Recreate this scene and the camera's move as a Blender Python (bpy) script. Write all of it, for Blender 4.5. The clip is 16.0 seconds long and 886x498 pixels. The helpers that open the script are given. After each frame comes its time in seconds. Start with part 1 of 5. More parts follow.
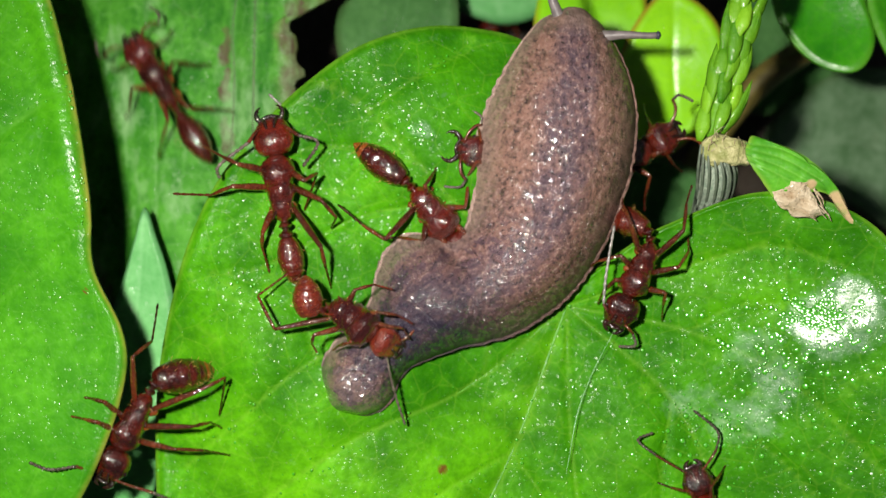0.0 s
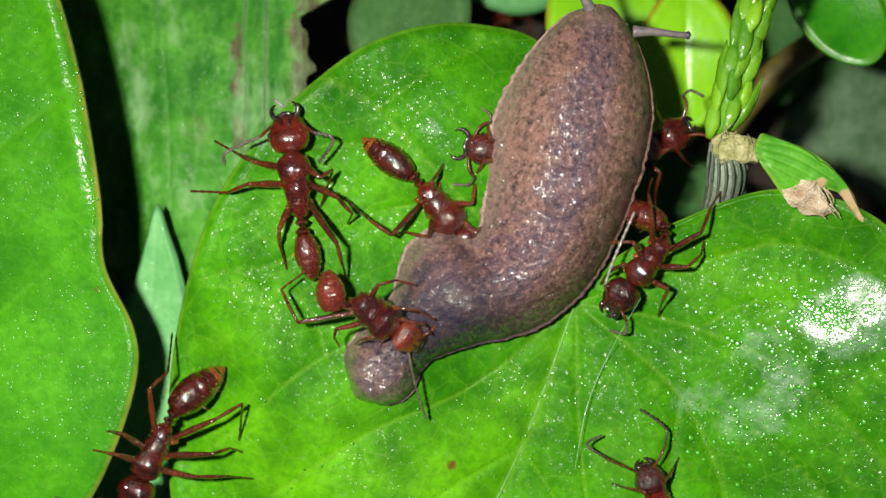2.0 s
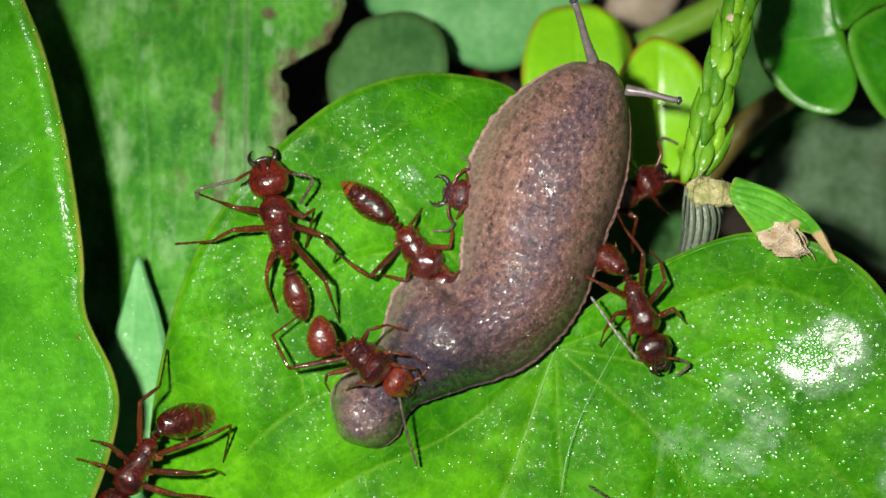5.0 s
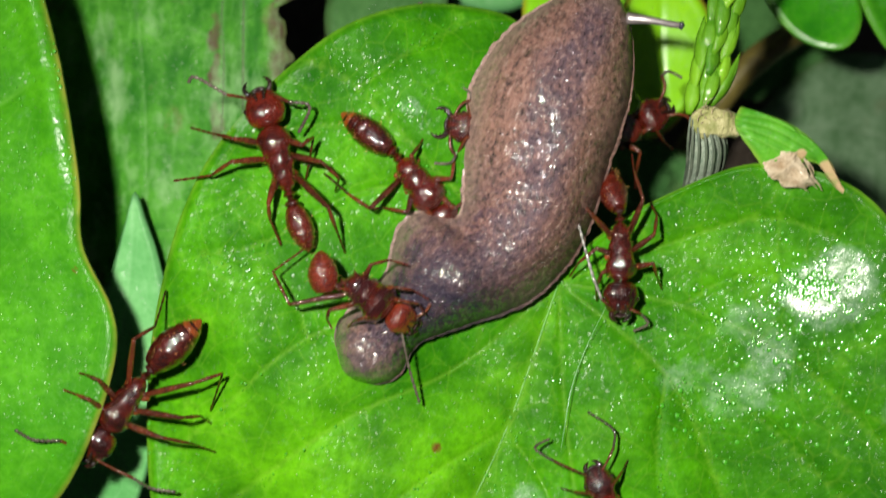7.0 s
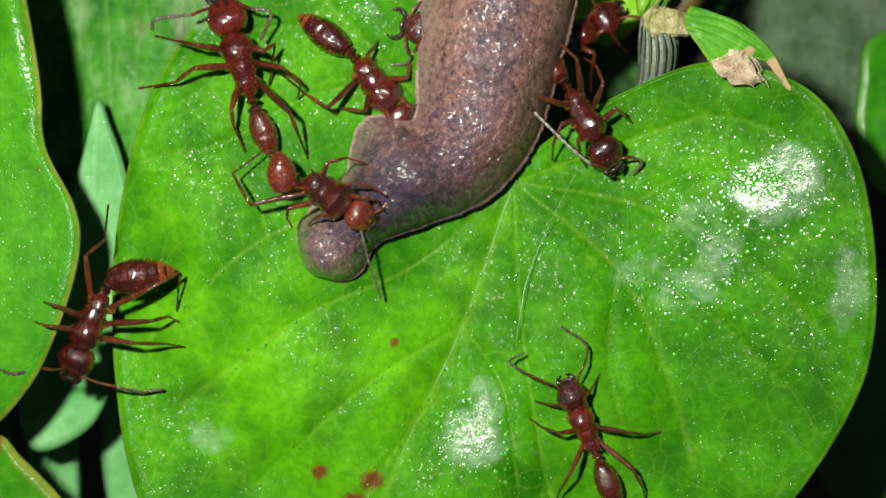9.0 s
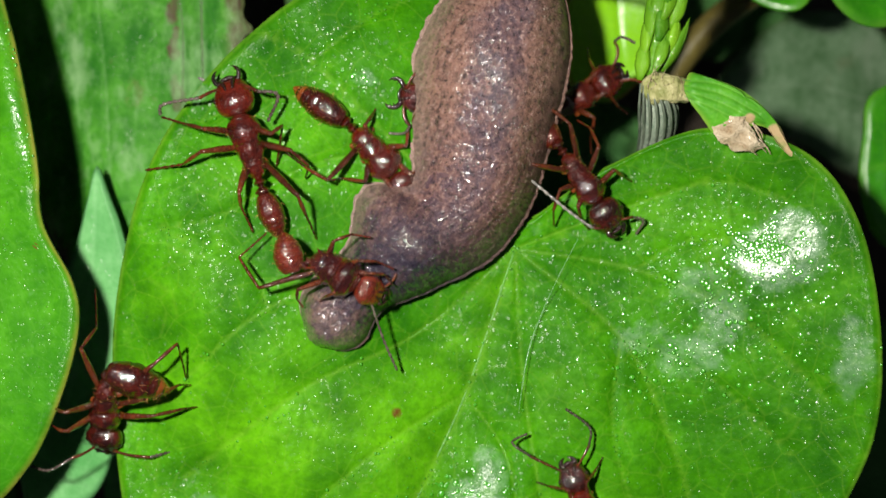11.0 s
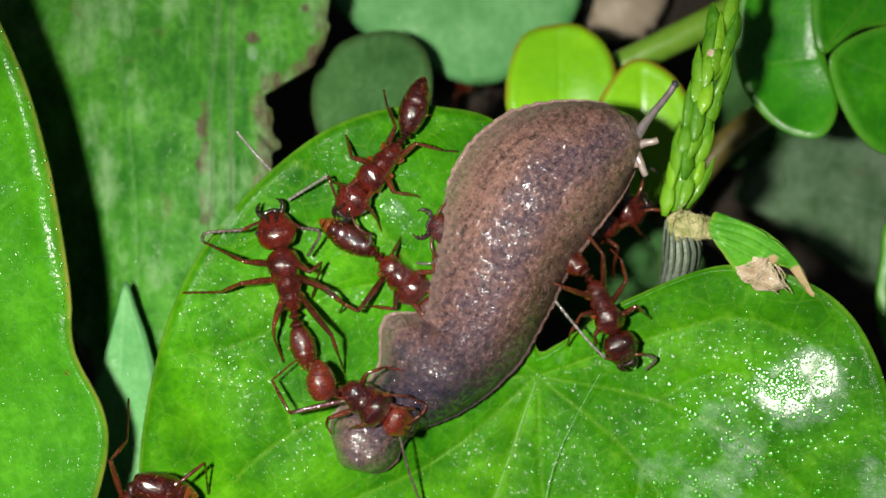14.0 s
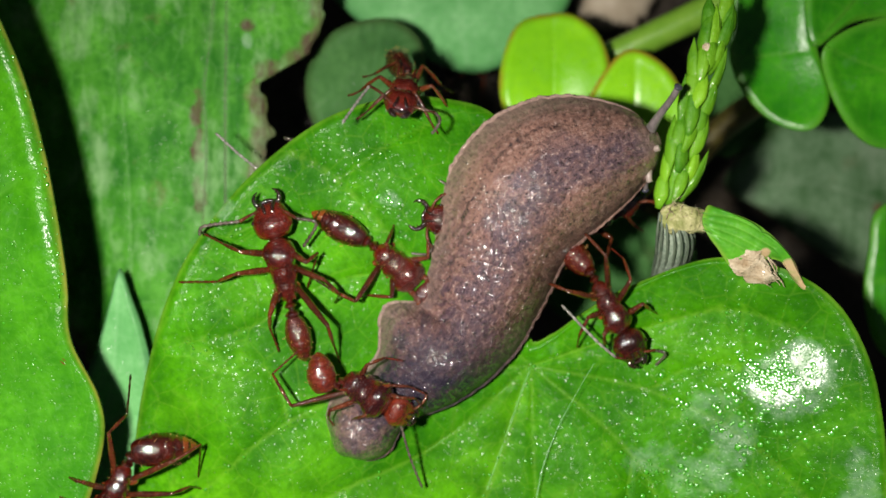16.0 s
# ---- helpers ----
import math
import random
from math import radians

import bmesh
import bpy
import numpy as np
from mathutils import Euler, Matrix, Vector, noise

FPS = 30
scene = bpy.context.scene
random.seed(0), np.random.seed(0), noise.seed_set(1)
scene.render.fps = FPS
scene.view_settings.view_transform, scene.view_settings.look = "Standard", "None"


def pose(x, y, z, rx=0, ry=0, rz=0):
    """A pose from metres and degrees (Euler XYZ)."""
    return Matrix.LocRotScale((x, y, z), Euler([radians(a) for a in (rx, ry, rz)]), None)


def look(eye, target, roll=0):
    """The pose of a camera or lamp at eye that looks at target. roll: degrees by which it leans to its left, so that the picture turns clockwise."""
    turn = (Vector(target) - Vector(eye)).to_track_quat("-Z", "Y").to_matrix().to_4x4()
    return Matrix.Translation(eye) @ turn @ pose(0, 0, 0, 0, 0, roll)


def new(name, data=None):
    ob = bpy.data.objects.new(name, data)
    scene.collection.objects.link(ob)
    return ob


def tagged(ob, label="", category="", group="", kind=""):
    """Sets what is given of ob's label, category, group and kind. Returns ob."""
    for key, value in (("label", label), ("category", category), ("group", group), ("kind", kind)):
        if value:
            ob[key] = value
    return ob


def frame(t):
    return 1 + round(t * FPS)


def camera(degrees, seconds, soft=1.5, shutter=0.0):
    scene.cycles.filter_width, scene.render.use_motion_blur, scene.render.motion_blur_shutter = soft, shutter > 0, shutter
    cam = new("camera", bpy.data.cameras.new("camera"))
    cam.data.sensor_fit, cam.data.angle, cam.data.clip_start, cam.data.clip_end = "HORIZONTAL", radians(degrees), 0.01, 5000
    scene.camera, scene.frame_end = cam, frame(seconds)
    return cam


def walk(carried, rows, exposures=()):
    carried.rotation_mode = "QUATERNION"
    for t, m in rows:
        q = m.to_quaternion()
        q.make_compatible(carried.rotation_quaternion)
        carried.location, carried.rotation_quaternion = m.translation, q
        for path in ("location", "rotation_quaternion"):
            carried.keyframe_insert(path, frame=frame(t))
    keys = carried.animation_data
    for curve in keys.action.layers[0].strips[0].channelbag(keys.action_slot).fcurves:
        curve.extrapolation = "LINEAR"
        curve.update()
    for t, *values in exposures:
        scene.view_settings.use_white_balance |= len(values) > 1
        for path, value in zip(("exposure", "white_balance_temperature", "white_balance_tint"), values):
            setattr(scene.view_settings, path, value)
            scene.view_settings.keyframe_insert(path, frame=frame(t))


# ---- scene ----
MM = 0.001  # the place is a few centimetres across: shapes are written in millimetres

cam = camera(40, 16.0, soft=1.5, shutter=0.6)
cam.data.dof.use_dof, cam.data.dof.focus_distance, cam.data.dof.aperture_fstop = True, 0.0535, 42.0
PATH = [
    (0, pose(-0.00000, -0.00000, 0.05500, 0.00, 0.15, 0.36)),
    (0.5, pose(0.00104, 0.00181, 0.05486, -1.65, 1.27, 0.15)),
    (1, pose(0.00164, 0.00210, 0.05503, -2.32, 1.90, 0.14)),
    (1.5, pose(0.00111, 0.00125, 0.05500, -1.43, 1.71, 0.31)),
    (2, pose(0.00097, 0.00123, 0.05513, -1.39, 1.58, 0.31)),
    (2.5, pose(0.00064, 0.00145, 0.05542, -0.41, 1.19, 0.35)),
    (3, pose(0.00063, 0.00122, 0.05564, 1.25, 0.59, 0.34)),
    (3.5, pose(0.00047, 0.00054, 0.05582, 1.80, 0.04, 0.21)),
    (6, pose(0.00079, -0.00109, 0.05491, 2.76, 0.50, -0.28)),
    (6.5, pose(0.00051, -0.00189, 0.05451, 3.06, 0.05, -0.19)),
    (7, pose(0.00023, -0.00245, 0.05481, 1.46, -0.02, -0.38)),
    (7.5, pose(-0.00083, -0.00491, 0.05474, 1.11, -0.71, -0.28)),
    (8, pose(0.00010, -0.00553, 0.05550, -0.66, -0.50, -0.70)),
    (8.2, pose(0.00064, -0.00499, 0.05574, -1.57, -0.68, -0.73)),
    (10.3, pose(0.00226, -0.00438, 0.05614, 0.12, 0.37, -0.54)),
    (10.5, pose(0.00220, -0.00272, 0.05579, -0.99, 0.25, -1.33)),
    (11, pose(0.00227, -0.00175, 0.05563, -0.79, 0.03, -1.43)),
    (11.5, pose(0.00195, -0.00028, 0.05563, -0.45, 0.14, -1.39)),
    (12, pose(0.00199, 0.00088, 0.05550, 0.18, 0.05, -1.35)),
    (12.5, pose(0.00188, 0.00286, 0.05568, 0.00, 0.35, -1.13)),
    (13, pose(0.00167, 0.00293, 0.05553, 0.10, 0.55, -0.80)),
    (13.5, pose(0.00124, 0.00322, 0.05563, -0.15, 0.53, -0.50)),
    (14, pose(0.00111, 0.00372, 0.05637, -0.27, -0.02, -0.39)),
    (14.5, pose(0.00086, 0.00406, 0.05704, -0.73, -0.43, -0.28)),
    (15, pose(0.00008, 0.00446, 0.05677, -1.45, -1.01, -0.13)),
    (15.5, pose(0.00027, 0.00446, 0.05649, -1.44, -0.90, -0.03)),
    (16, pose(0.00039, 0.00452, 0.05666, -1.51, -0.97, -0.04)),
]
walk(cam, PATH, exposures=[(0, 0.0), (3.5, -0.02), (8, -0.04), (12, -0.14), (16, -0.12)])

# ---- light: one hand torch held beside the lens, at night ----
world = bpy.data.worlds.new("night")
scene.world = world
world.use_nodes = True
world.node_tree.nodes["Background"].inputs[0].default_value = (0.8, 0.9, 1.0, 1)
world.node_tree.nodes["Background"].inputs[1].default_value = 0.05
torch = bpy.data.lights.new("hand_torch", "SPOT")
torch.energy, torch.color = 0.318, (1.0, 0.96, 0.86)
torch.shadow_soft_size, torch.spot_size, torch.spot_blend = 0.0018, radians(94), 1.0
new("hand_torch", torch).matrix_world = look((-0.0112, 0.005, 0.057), (-0.001, -0.012, 0))


# ---- materials ----
class Tree:
    """A node material under construction."""

    def __init__(self, name):
        self.mat = bpy.data.materials.new(name)
        self.mat.use_nodes = True
        self.nodes, self.links = self.mat.node_tree.nodes, self.mat.node_tree.links
        self.bsdf = self.nodes["Principled BSDF"]

    def put(self, node, values):
        for key, v in values.items():
            sock = node.inputs[key]
            if isinstance(v, bpy.types.NodeSocket):
                self.links.new(v, sock)
            else:
                sock.default_value = v

    def n(self, kind, values=(), **props):
        node = self.nodes.new("ShaderNode" + kind)
        if "operation" in props:
            node.operation = props["operation"]
        if "feature" in props:
            node.feature = props["feature"]
        if "data_type" in props:
            node.data_type = props["data_type"]
        if "attribute_name" in props:
            node.attribute_name = props["attribute_name"]
        self.put(node, dict(values))
        return node

    def coords(self, scale=1000.0, stretch=(1, 1, 1)):
        c = self.n("TexCoord").outputs["Object"]
        return self.n("Mapping", {"Vector": c, "Scale": tuple(scale * s for s in stretch)}).outputs[0]

    def attr(self, name):
        return self.n("Attribute", attribute_name=name)

    def noise(self, vec, scale, detail=4.0, rough=0.55):
        return self.n("TexNoise", {"Vector": vec, "Scale": scale, "Detail": detail, "Roughness": rough}).outputs["Fac"]

    def ramp(self, fac, lo, hi, a=0.0, b=1.0):
        return self.n("MapRange", {"Value": fac, "From Min": lo, "From Max": hi, "To Min": a, "To Max": b}).outputs[0]

    def math(self, op, a, b=0.0):
        return self.n("Math", {0: a, 1: b}, operation=op).outputs[0]

    def mix(self, fac, a, b):
        col = lambda c: c if isinstance(c, bpy.types.NodeSocket) else (*c, 1)
        node = self.n("Mix", data_type="RGBA")
        self.put(node, {0: fac, 6: col(a), 7: col(b)})
        return node.outputs[2]

    def bump(self, height, strength, depth_mm, below=None):
        v = {"Height": height, "Strength": strength, "Distance": depth_mm * MM}
        if below is not None:
            v["Normal"] = below
        return self.n("Bump", v).outputs[0]

    def done(self, **values):
        self.put(self.bsdf, {k.replace("_", " "): v for k, v in values.items()})
        return self.mat


def leaf_material(name, dark, light, vein, rim, rough=0.34, wet=0.75, wrinkle=0.25, damage=0.0, gloss=0.05, dead=(0.10, 0.035, 0.008), rim_min=0.35, blotch=(0.135, 0.44, 0.004)):
    m = Tree(name)
    v = m.coords()
    broad, fine = m.noise(v, 0.22, 3), m.noise(v, 2.6, 5)
    cells = m.n("TexVoronoi", {"Vector": v, "Scale": 4.6, "Randomness": 1.0}).outputs["Distance"]
    net = m.n("TexVoronoi", {"Vector": v, "Scale": 0.75}, feature="DISTANCE_TO_EDGE").outputs["Distance"]
    mid = m.noise(v, 0.6, 4, 0.6)
    col = m.mix(m.ramp(m.math("ADD", m.math("MULTIPLY", broad, 0.6), m.math("MULTIPLY", mid, 0.4)), 0.36, 0.62), dark, light)
    col = m.mix(m.ramp(mid, 0.6, 0.75, 0.0, 0.22), col, vein)
    col = m.mix(m.math("MULTIPLY", m.attr("blotch").outputs["Fac"], m.ramp(m.math("ADD", mid, m.math("MULTIPLY", fine, 0.5)), 0.5, 0.95, 0.3, 1.0)), col, blotch)
    col = m.mix(m.ramp(fine, 0.4, 0.7, 0.0, 0.5), col, dark)
    col = m.mix(m.ramp(m.noise(v, 6.0, 3, 0.7), 0.6, 0.78, 0.0, 0.25), col, vein)
    col = m.mix(m.ramp(net, 0.0, 0.04, 0.12, 0.0), col, vein)
    col = m.mix(m.attr("vein").outputs["Fac"], col, vein)
    col = m.mix(m.math("MULTIPLY", m.attr("rim").outputs["Fac"], m.ramp(mid, 0.35, 0.6, rim_min, 1.0)), col, rim)
    stain = m.attr("stain").outputs["Fac"]
    col = m.mix(m.ramp(m.math("ADD", stain, m.math("MULTIPLY", fine, 0.4)), 0.55, 0.8), col, dead)
    if damage:
        streak = m.noise(m.coords(stretch=(1.0, 0.12, 1.0)), 0.9, 5, 0.6)
        col = m.mix(m.ramp(streak, 0.5, 0.7, 0.0, 0.5), col, light)
        col = m.mix(m.ramp(streak, 0.42, 0.3, 0.0, 0.6), col, dark)
        patches = m.noise(v, 0.33, 6, 0.7)
        bloom = m.noise(m.coords(stretch=(1.0, 0.5, 1.0)), 0.42, 5, 0.65)
        col = m.mix(m.ramp(bloom, 0.52, 0.68, 0.0, damage), col, vein)
        col = m.mix(m.ramp(bloom, 0.46, 0.34, 0.0, damage), col, dark)
        col = m.mix(m.ramp(patches, 0.6, 0.75, 0.0, damage), col, (0.13, 0.085, 0.045))
    film = m.attr("film").outputs["Fac"]
    filmy = m.math("MULTIPLY", m.ramp(m.math("ADD", film, m.ramp(m.noise(v, 0.7, 5, 0.65), 0.3, 0.7, -0.4, 0.4)), 0.28, 0.72), m.ramp(m.noise(v, 1.6, 5, 0.7), 0.3, 0.62, 0.25, 1.0))
    col = m.mix(m.math("MULTIPLY", filmy, 0.26), col, (0.36, 0.50, 0.40))
    grains = m.n("TexVoronoi", {"Vector": v, "Scale": 9.0}).outputs["Distance"]
    cell = m.n("TexVoronoi", {"Vector": v, "Scale": 5.5, "Randomness": 1.0})
    dots = cell.outputs["Distance"]
    some = m.ramp(cell.outputs["Color"], 0.5, 0.85, 0.04, 1.0)
    low = m.bump(cells, wrinkle, 0.06)
    low = m.bump(fine, wrinkle * 1.2, 0.12, low)
    dome = m.ramp(dots, 0.0, 0.36, 1.0, 0.0)
    top = m.bump(m.math("MULTIPLY", dome, dome), 1.0, 0.022, m.bump(m.noise(v, 2.4, 3, 0.6), m.ramp(film, 0.75, 1.05, 1.0, 0.45), 0.075))
    beads = m.math("MULTIPLY", m.math("MULTIPLY", some, m.ramp(dots, 0.3, 0.42, 1.0, 0.02)), m.ramp(m.noise(v, 0.5, 2), 0.4, 0.6, 0.4, 1.0))
    return m.done(Base_Color=col, Roughness=m.ramp(fine, 0.3, 0.7, rough + 0.12, rough + 0.3), Normal=low,
                  Coat_Weight=m.math("MAXIMUM", m.math("MAXIMUM", m.math("MULTIPLY", beads, wet), m.math("MULTIPLY", filmy, m.ramp(film, 0.7, 1.0, 0.1, 1.0))), m.math("MULTIPLY", m.attr("roll").outputs["Fac"], m.ramp(fine, 0.35, 0.6, 0.3, 1.0))), Coat_Roughness=m.math("ADD", m.ramp(grains, 0, 0.6, 0.16, 0.26), m.ramp(film, 0.8, 1.15, 0.0, 0.08)),
                  Coat_Normal=top, Coat_IOR=1.6, Specular_IOR_Level=gloss)


def plain_material(name, a, b, rough=0.4, scale=2.0, coat=0.0, relief=0.3, depth=0.05, stretch=(1, 1, 1), clear=0.0):
    m = Tree(name)
    v = m.coords(stretch=stretch)
    f = m.noise(v, scale, 5)
    g = m.noise(v, scale * 6, 3)
    col = m.mix(m.ramp(f, 0.3, 0.7), a, b)
    return m.done(Base_Color=col, Roughness=m.ramp(g, 0.3, 0.7, rough * 0.75, rough * 1.3), Coat_Weight=coat, Coat_Roughness=0.1,
                  Normal=m.bump(g, relief, depth, m.bump(f, relief, depth * 2)), Transmission_Weight=clear)


def ant_material(name, a, b, rough=0.24):
    """Chitin: red-brown, wet and finely wrinkled, a little different from ant to ant."""
    m = Tree(name)
    v = m.coords()
    f, g = m.noise(v, 1.7, 5, 0.65), m.noise(v, 11, 3)
    each = m.n("ObjectInfo").outputs["Random"]
    col = m.mix(m.ramp(m.math("ADD", m.math("MULTIPLY", f, 0.8), m.math("MULTIPLY", each, 0.2)), 0.38, 0.72), a, b)
    pits = m.n("TexVoronoi", {"Vector": v, "Scale": 7.5}).outputs["Distance"]
    rugae = m.noise(m.coords(stretch=(0.5, 1.6, 1.6)), 4.5, 4, 0.6)
    return m.done(Base_Color=col, Roughness=m.ramp(g, 0.3, 0.7, rough, rough + 0.2),
                  Normal=m.bump(pits, 0.7, 0.05, m.bump(rugae, 0.8, 0.05)), Coat_Weight=1.0, Coat_Roughness=m.ramp(f, 0.35, 0.6, 0.04, 0.11), Coat_IOR=2.05,
                  Coat_Normal=m.bump(m.noise(v, 3.0, 3, 0.6), 1.0, 0.09), Specular_IOR_Level=0.12)


def slug_material():
    """Wet warty skin: tan sides, violet-grey mottled back, pale thin rim; reads each piece's own skin place, so the pattern runs on."""
    m = Tree("slug_skin")
    at = m.attr("skin").outputs["Vector"]
    side = m.attr("across").outputs["Fac"]
    along = m.attr("along").outputs["Fac"]
    broad = m.noise(at, 0.45, 4)
    blot = m.noise(at, 1.5, 6, 0.7)
    speck = m.noise(at, 3.8, 6, 0.72)
    warts = m.n("TexVoronoi", {"Vector": at, "Scale": 3.3, "Randomness": 1.0})
    each = m.n("SeparateColor", {0: warts.outputs["Color"]}).outputs[0]
    drift = m.ramp(broad, 0.2, 0.8, -0.3, 0.3)
    tan, violet, dark = (0.240, 0.128, 0.100), (0.088, 0.050, 0.066), (0.016, 0.011, 0.014)
    stripe = m.ramp(m.math("ABSOLUTE", m.math("ADD", side, m.math("MULTIPLY", drift, 0.6))), 0.18, 0.42, 1.0, 0.0)
    front = m.ramp(along, 0.44, 0.64)
    back = m.mix(m.ramp(m.math("ADD", m.math("MULTIPLY", blot, 0.7), m.math("MULTIPLY", each, 0.3)), 0.40, 0.62), (0.180, 0.096, 0.088), violet)
    col = m.mix(m.math("MULTIPLY", front, m.ramp(stripe, 0.0, 1.0, 0.85, 0.1)), back, m.mix(m.ramp(blot, 0.46, 0.64), tan, (0.095, 0.054, 0.040)))
    col = m.mix(m.math("MULTIPLY", stripe, m.ramp(blot, 0.35, 0.6, 0.2, 0.9)), col, (0.074, 0.048, 0.064))
    # rust-brown right flank; shade of the side away from the torch is painted in
    rust_shade = m.math("MULTIPLY", m.ramp(side, -0.2, -0.6), m.math("MULTIPLY", m.ramp(along, 0.18, 0.32), m.ramp(along, 0.72, 0.5)))
    col = m.mix(m.math("MULTIPLY", rust_shade, m.ramp(blot, 0.35, 0.55, 0.35, 0.9)), col, (0.078, 0.033, 0.021))
    col = m.mix(m.ramp(speck, 0.53, 0.62, 0.0, 0.85), col, dark)
    col = m.mix(m.ramp(speck, 0.46, 0.33, 0.0, 0.8), col, (0.37, 0.245, 0.215))
    tail = m.math("MULTIPLY", m.ramp(along, 0.075, 0.15), m.ramp(m.math("ADD", along, m.math("MULTIPLY", side, 0.09)), 0.42, 0.24))
    col = m.mix(m.math("MULTIPLY", tail, m.ramp(blot, 0.3, 0.6, 0.7, 0.97)), col, (0.016, 0.013, 0.027))
    # pale rim, dimmed in the colour on the right, where it faces away
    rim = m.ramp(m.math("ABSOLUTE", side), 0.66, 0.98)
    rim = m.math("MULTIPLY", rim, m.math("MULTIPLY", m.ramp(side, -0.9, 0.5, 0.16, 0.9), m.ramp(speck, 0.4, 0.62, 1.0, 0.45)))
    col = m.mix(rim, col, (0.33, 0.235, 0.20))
    col = m.mix(m.ramp(along, 0.10, 0.03, 0.0, 0.75), col, m.mix(m.ramp(blot, 0.4, 0.6), (0.17, 0.12, 0.10), (0.075, 0.052, 0.055)))
    col = m.mix(m.ramp(along, 0.93, 0.985, 0.0, 0.7), col, (0.24, 0.165, 0.13))
    low = m.bump(speck, 1.0, 0.09, m.bump(blot, 0.6, 0.12))
    grit = m.noise(at, 6.5, 3, 0.65)
    wet = m.noise(at, 0.8, 4, 0.65)
    grain = m.n("TexVoronoi", {"Vector": at, "Scale": 6.2, "Randomness": 1.0})
    lucky = m.n("SeparateColor", {0: grain.outputs["Color"]}).outputs[1]
    d = m.math("MULTIPLY", grain.outputs["Distance"], 1.9)
    bead = m.math("MAXIMUM", m.math("SUBTRACT", 1.0, m.math("MULTIPLY", d, d)), 0.0)
    top = m.bump(bead, m.ramp(along, 0.05, 0.11, 0.3, 1.0), 0.10, m.bump(m.noise(at, 2.2, 3, 0.6), 1.0, 0.15))
    gloss = m.math("MAXIMUM", m.math("MULTIPLY", m.ramp(wet, 0.36, 0.54, 0.5, 1.0), m.ramp(lucky, 0.2, 0.7, 0.08, 1.0)), m.ramp(along, 0.11, 0.05, 0.0, 1.0))
    gloss = m.math("MULTIPLY", gloss, m.ramp(m.math("ABSOLUTE", side), 0.72, 0.95, 1.0, 0.3))
    return m.done(Base_Color=col, Roughness=0.5, Normal=low, Coat_Weight=gloss, Coat_Roughness=m.ramp(grit, 0.35, 0.65, 0.06, 0.13), Coat_IOR=2.4, Coat_Normal=top,
                  Specular_IOR_Level=0.2)


LEAF = leaf_material("bright_leaf", (0.0092, 0.086, 0.0005), (0.050, 0.240, 0.001), (0.19, 0.37, 0.03), (0.12, 0.28, 0.02))
LEFT = leaf_material("bright_leaf_yellow_rim", (0.017, 0.128, 0.0025), (0.054, 0.252, 0.005), (0.11, 0.31, 0.03), (0.20, 0.20, 0.03), wet=0.6)
DULL = leaf_material("dull_leaf", (0.010, 0.105, 0.007), (0.087, 0.315, 0.031), (0.24, 0.42, 0.19), (0.13, 0.085, 0.065), rough=0.36, wet=0.3, damage=0.7, rim_min=0.8, dead=(0.085, 0.060, 0.040), blotch=(0.018, 0.080, 0.012))
BLUISH = leaf_material("bluish_leaf", (0.085, 0.30, 0.085), (0.20, 0.48, 0.19), (0.26, 0.5, 0.25), (0.06, 0.2, 0.07), rough=0.4, wet=0.7)
# darker leaf green: the shade deep between leaves is put into the colour
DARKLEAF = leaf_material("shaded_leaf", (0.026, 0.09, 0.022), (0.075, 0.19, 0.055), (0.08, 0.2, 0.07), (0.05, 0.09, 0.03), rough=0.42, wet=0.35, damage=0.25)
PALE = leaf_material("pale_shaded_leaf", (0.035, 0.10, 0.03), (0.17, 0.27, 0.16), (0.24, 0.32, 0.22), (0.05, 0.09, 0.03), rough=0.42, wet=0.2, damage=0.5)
LIME = leaf_material("lime_leaf", (0.15, 0.44, 0.006), (0.25, 0.60, 0.010), (0.22, 0.5, 0.03), (0.30, 0.13, 0.02), rough=0.12, wet=0.5, wrinkle=0.08, gloss=0.4)
ROUND = leaf_material("round_leaf", (0.016, 0.17, 0.004), (0.06, 0.36, 0.008), (0.16, 0.42, 0.04), (0.09, 0.30, 0.02), rough=0.12, wet=0.5, wrinkle=0.12, gloss=0.4)
STEM = plain_material("stem_green", (0.13, 0.30, 0.02), (0.20, 0.38, 0.04), 0.35, 1.2, 0.3)
spike = Tree("spikelet_green")
spike_at = spike.coords()
spike_each = spike.math("ADD", spike.math("MULTIPLY", spike.n("ObjectInfo").outputs["Random"], 0.55), spike.math("MULTIPLY", spike.noise(spike_at, 1.4, 4, 0.65), 0.6))
SPIKE = spike.done(Base_Color=spike.mix(spike.ramp(spike_each, 0.3, 0.85), (0.040, 0.165, 0.004), (0.19, 0.42, 0.015)), Roughness=0.55, Specular_IOR_Level=0.2,
                   Normal=spike.bump(spike.noise(spike_at, 5, 4), 0.8, 0.06), Coat_Weight=spike.ramp(spike.noise(spike_at, 3.0, 3, 0.7), 0.52, 0.62, 0.0, 1.0), Coat_Roughness=0.15,
                   Coat_Normal=spike.bump(spike.noise(spike_at, 4.0, 2), 1.0, 0.1))
SHEATH = plain_material("dry_sheath", (0.16, 0.23, 0.17), (0.38, 0.43, 0.34), 0.45, 1.4, 0.2, 0.5, 0.05, (6, 6, 0.5))
STRAW = plain_material("dead_leaf_straw", (0.32, 0.22, 0.12), (0.66, 0.56, 0.41), 0.6, 1.8, 0.2, 0.9, 0.1)
DARK_RIB = plain_material("sheath_rib", (0.06, 0.085, 0.06), (0.16, 0.19, 0.14), 0.45, 2.0)
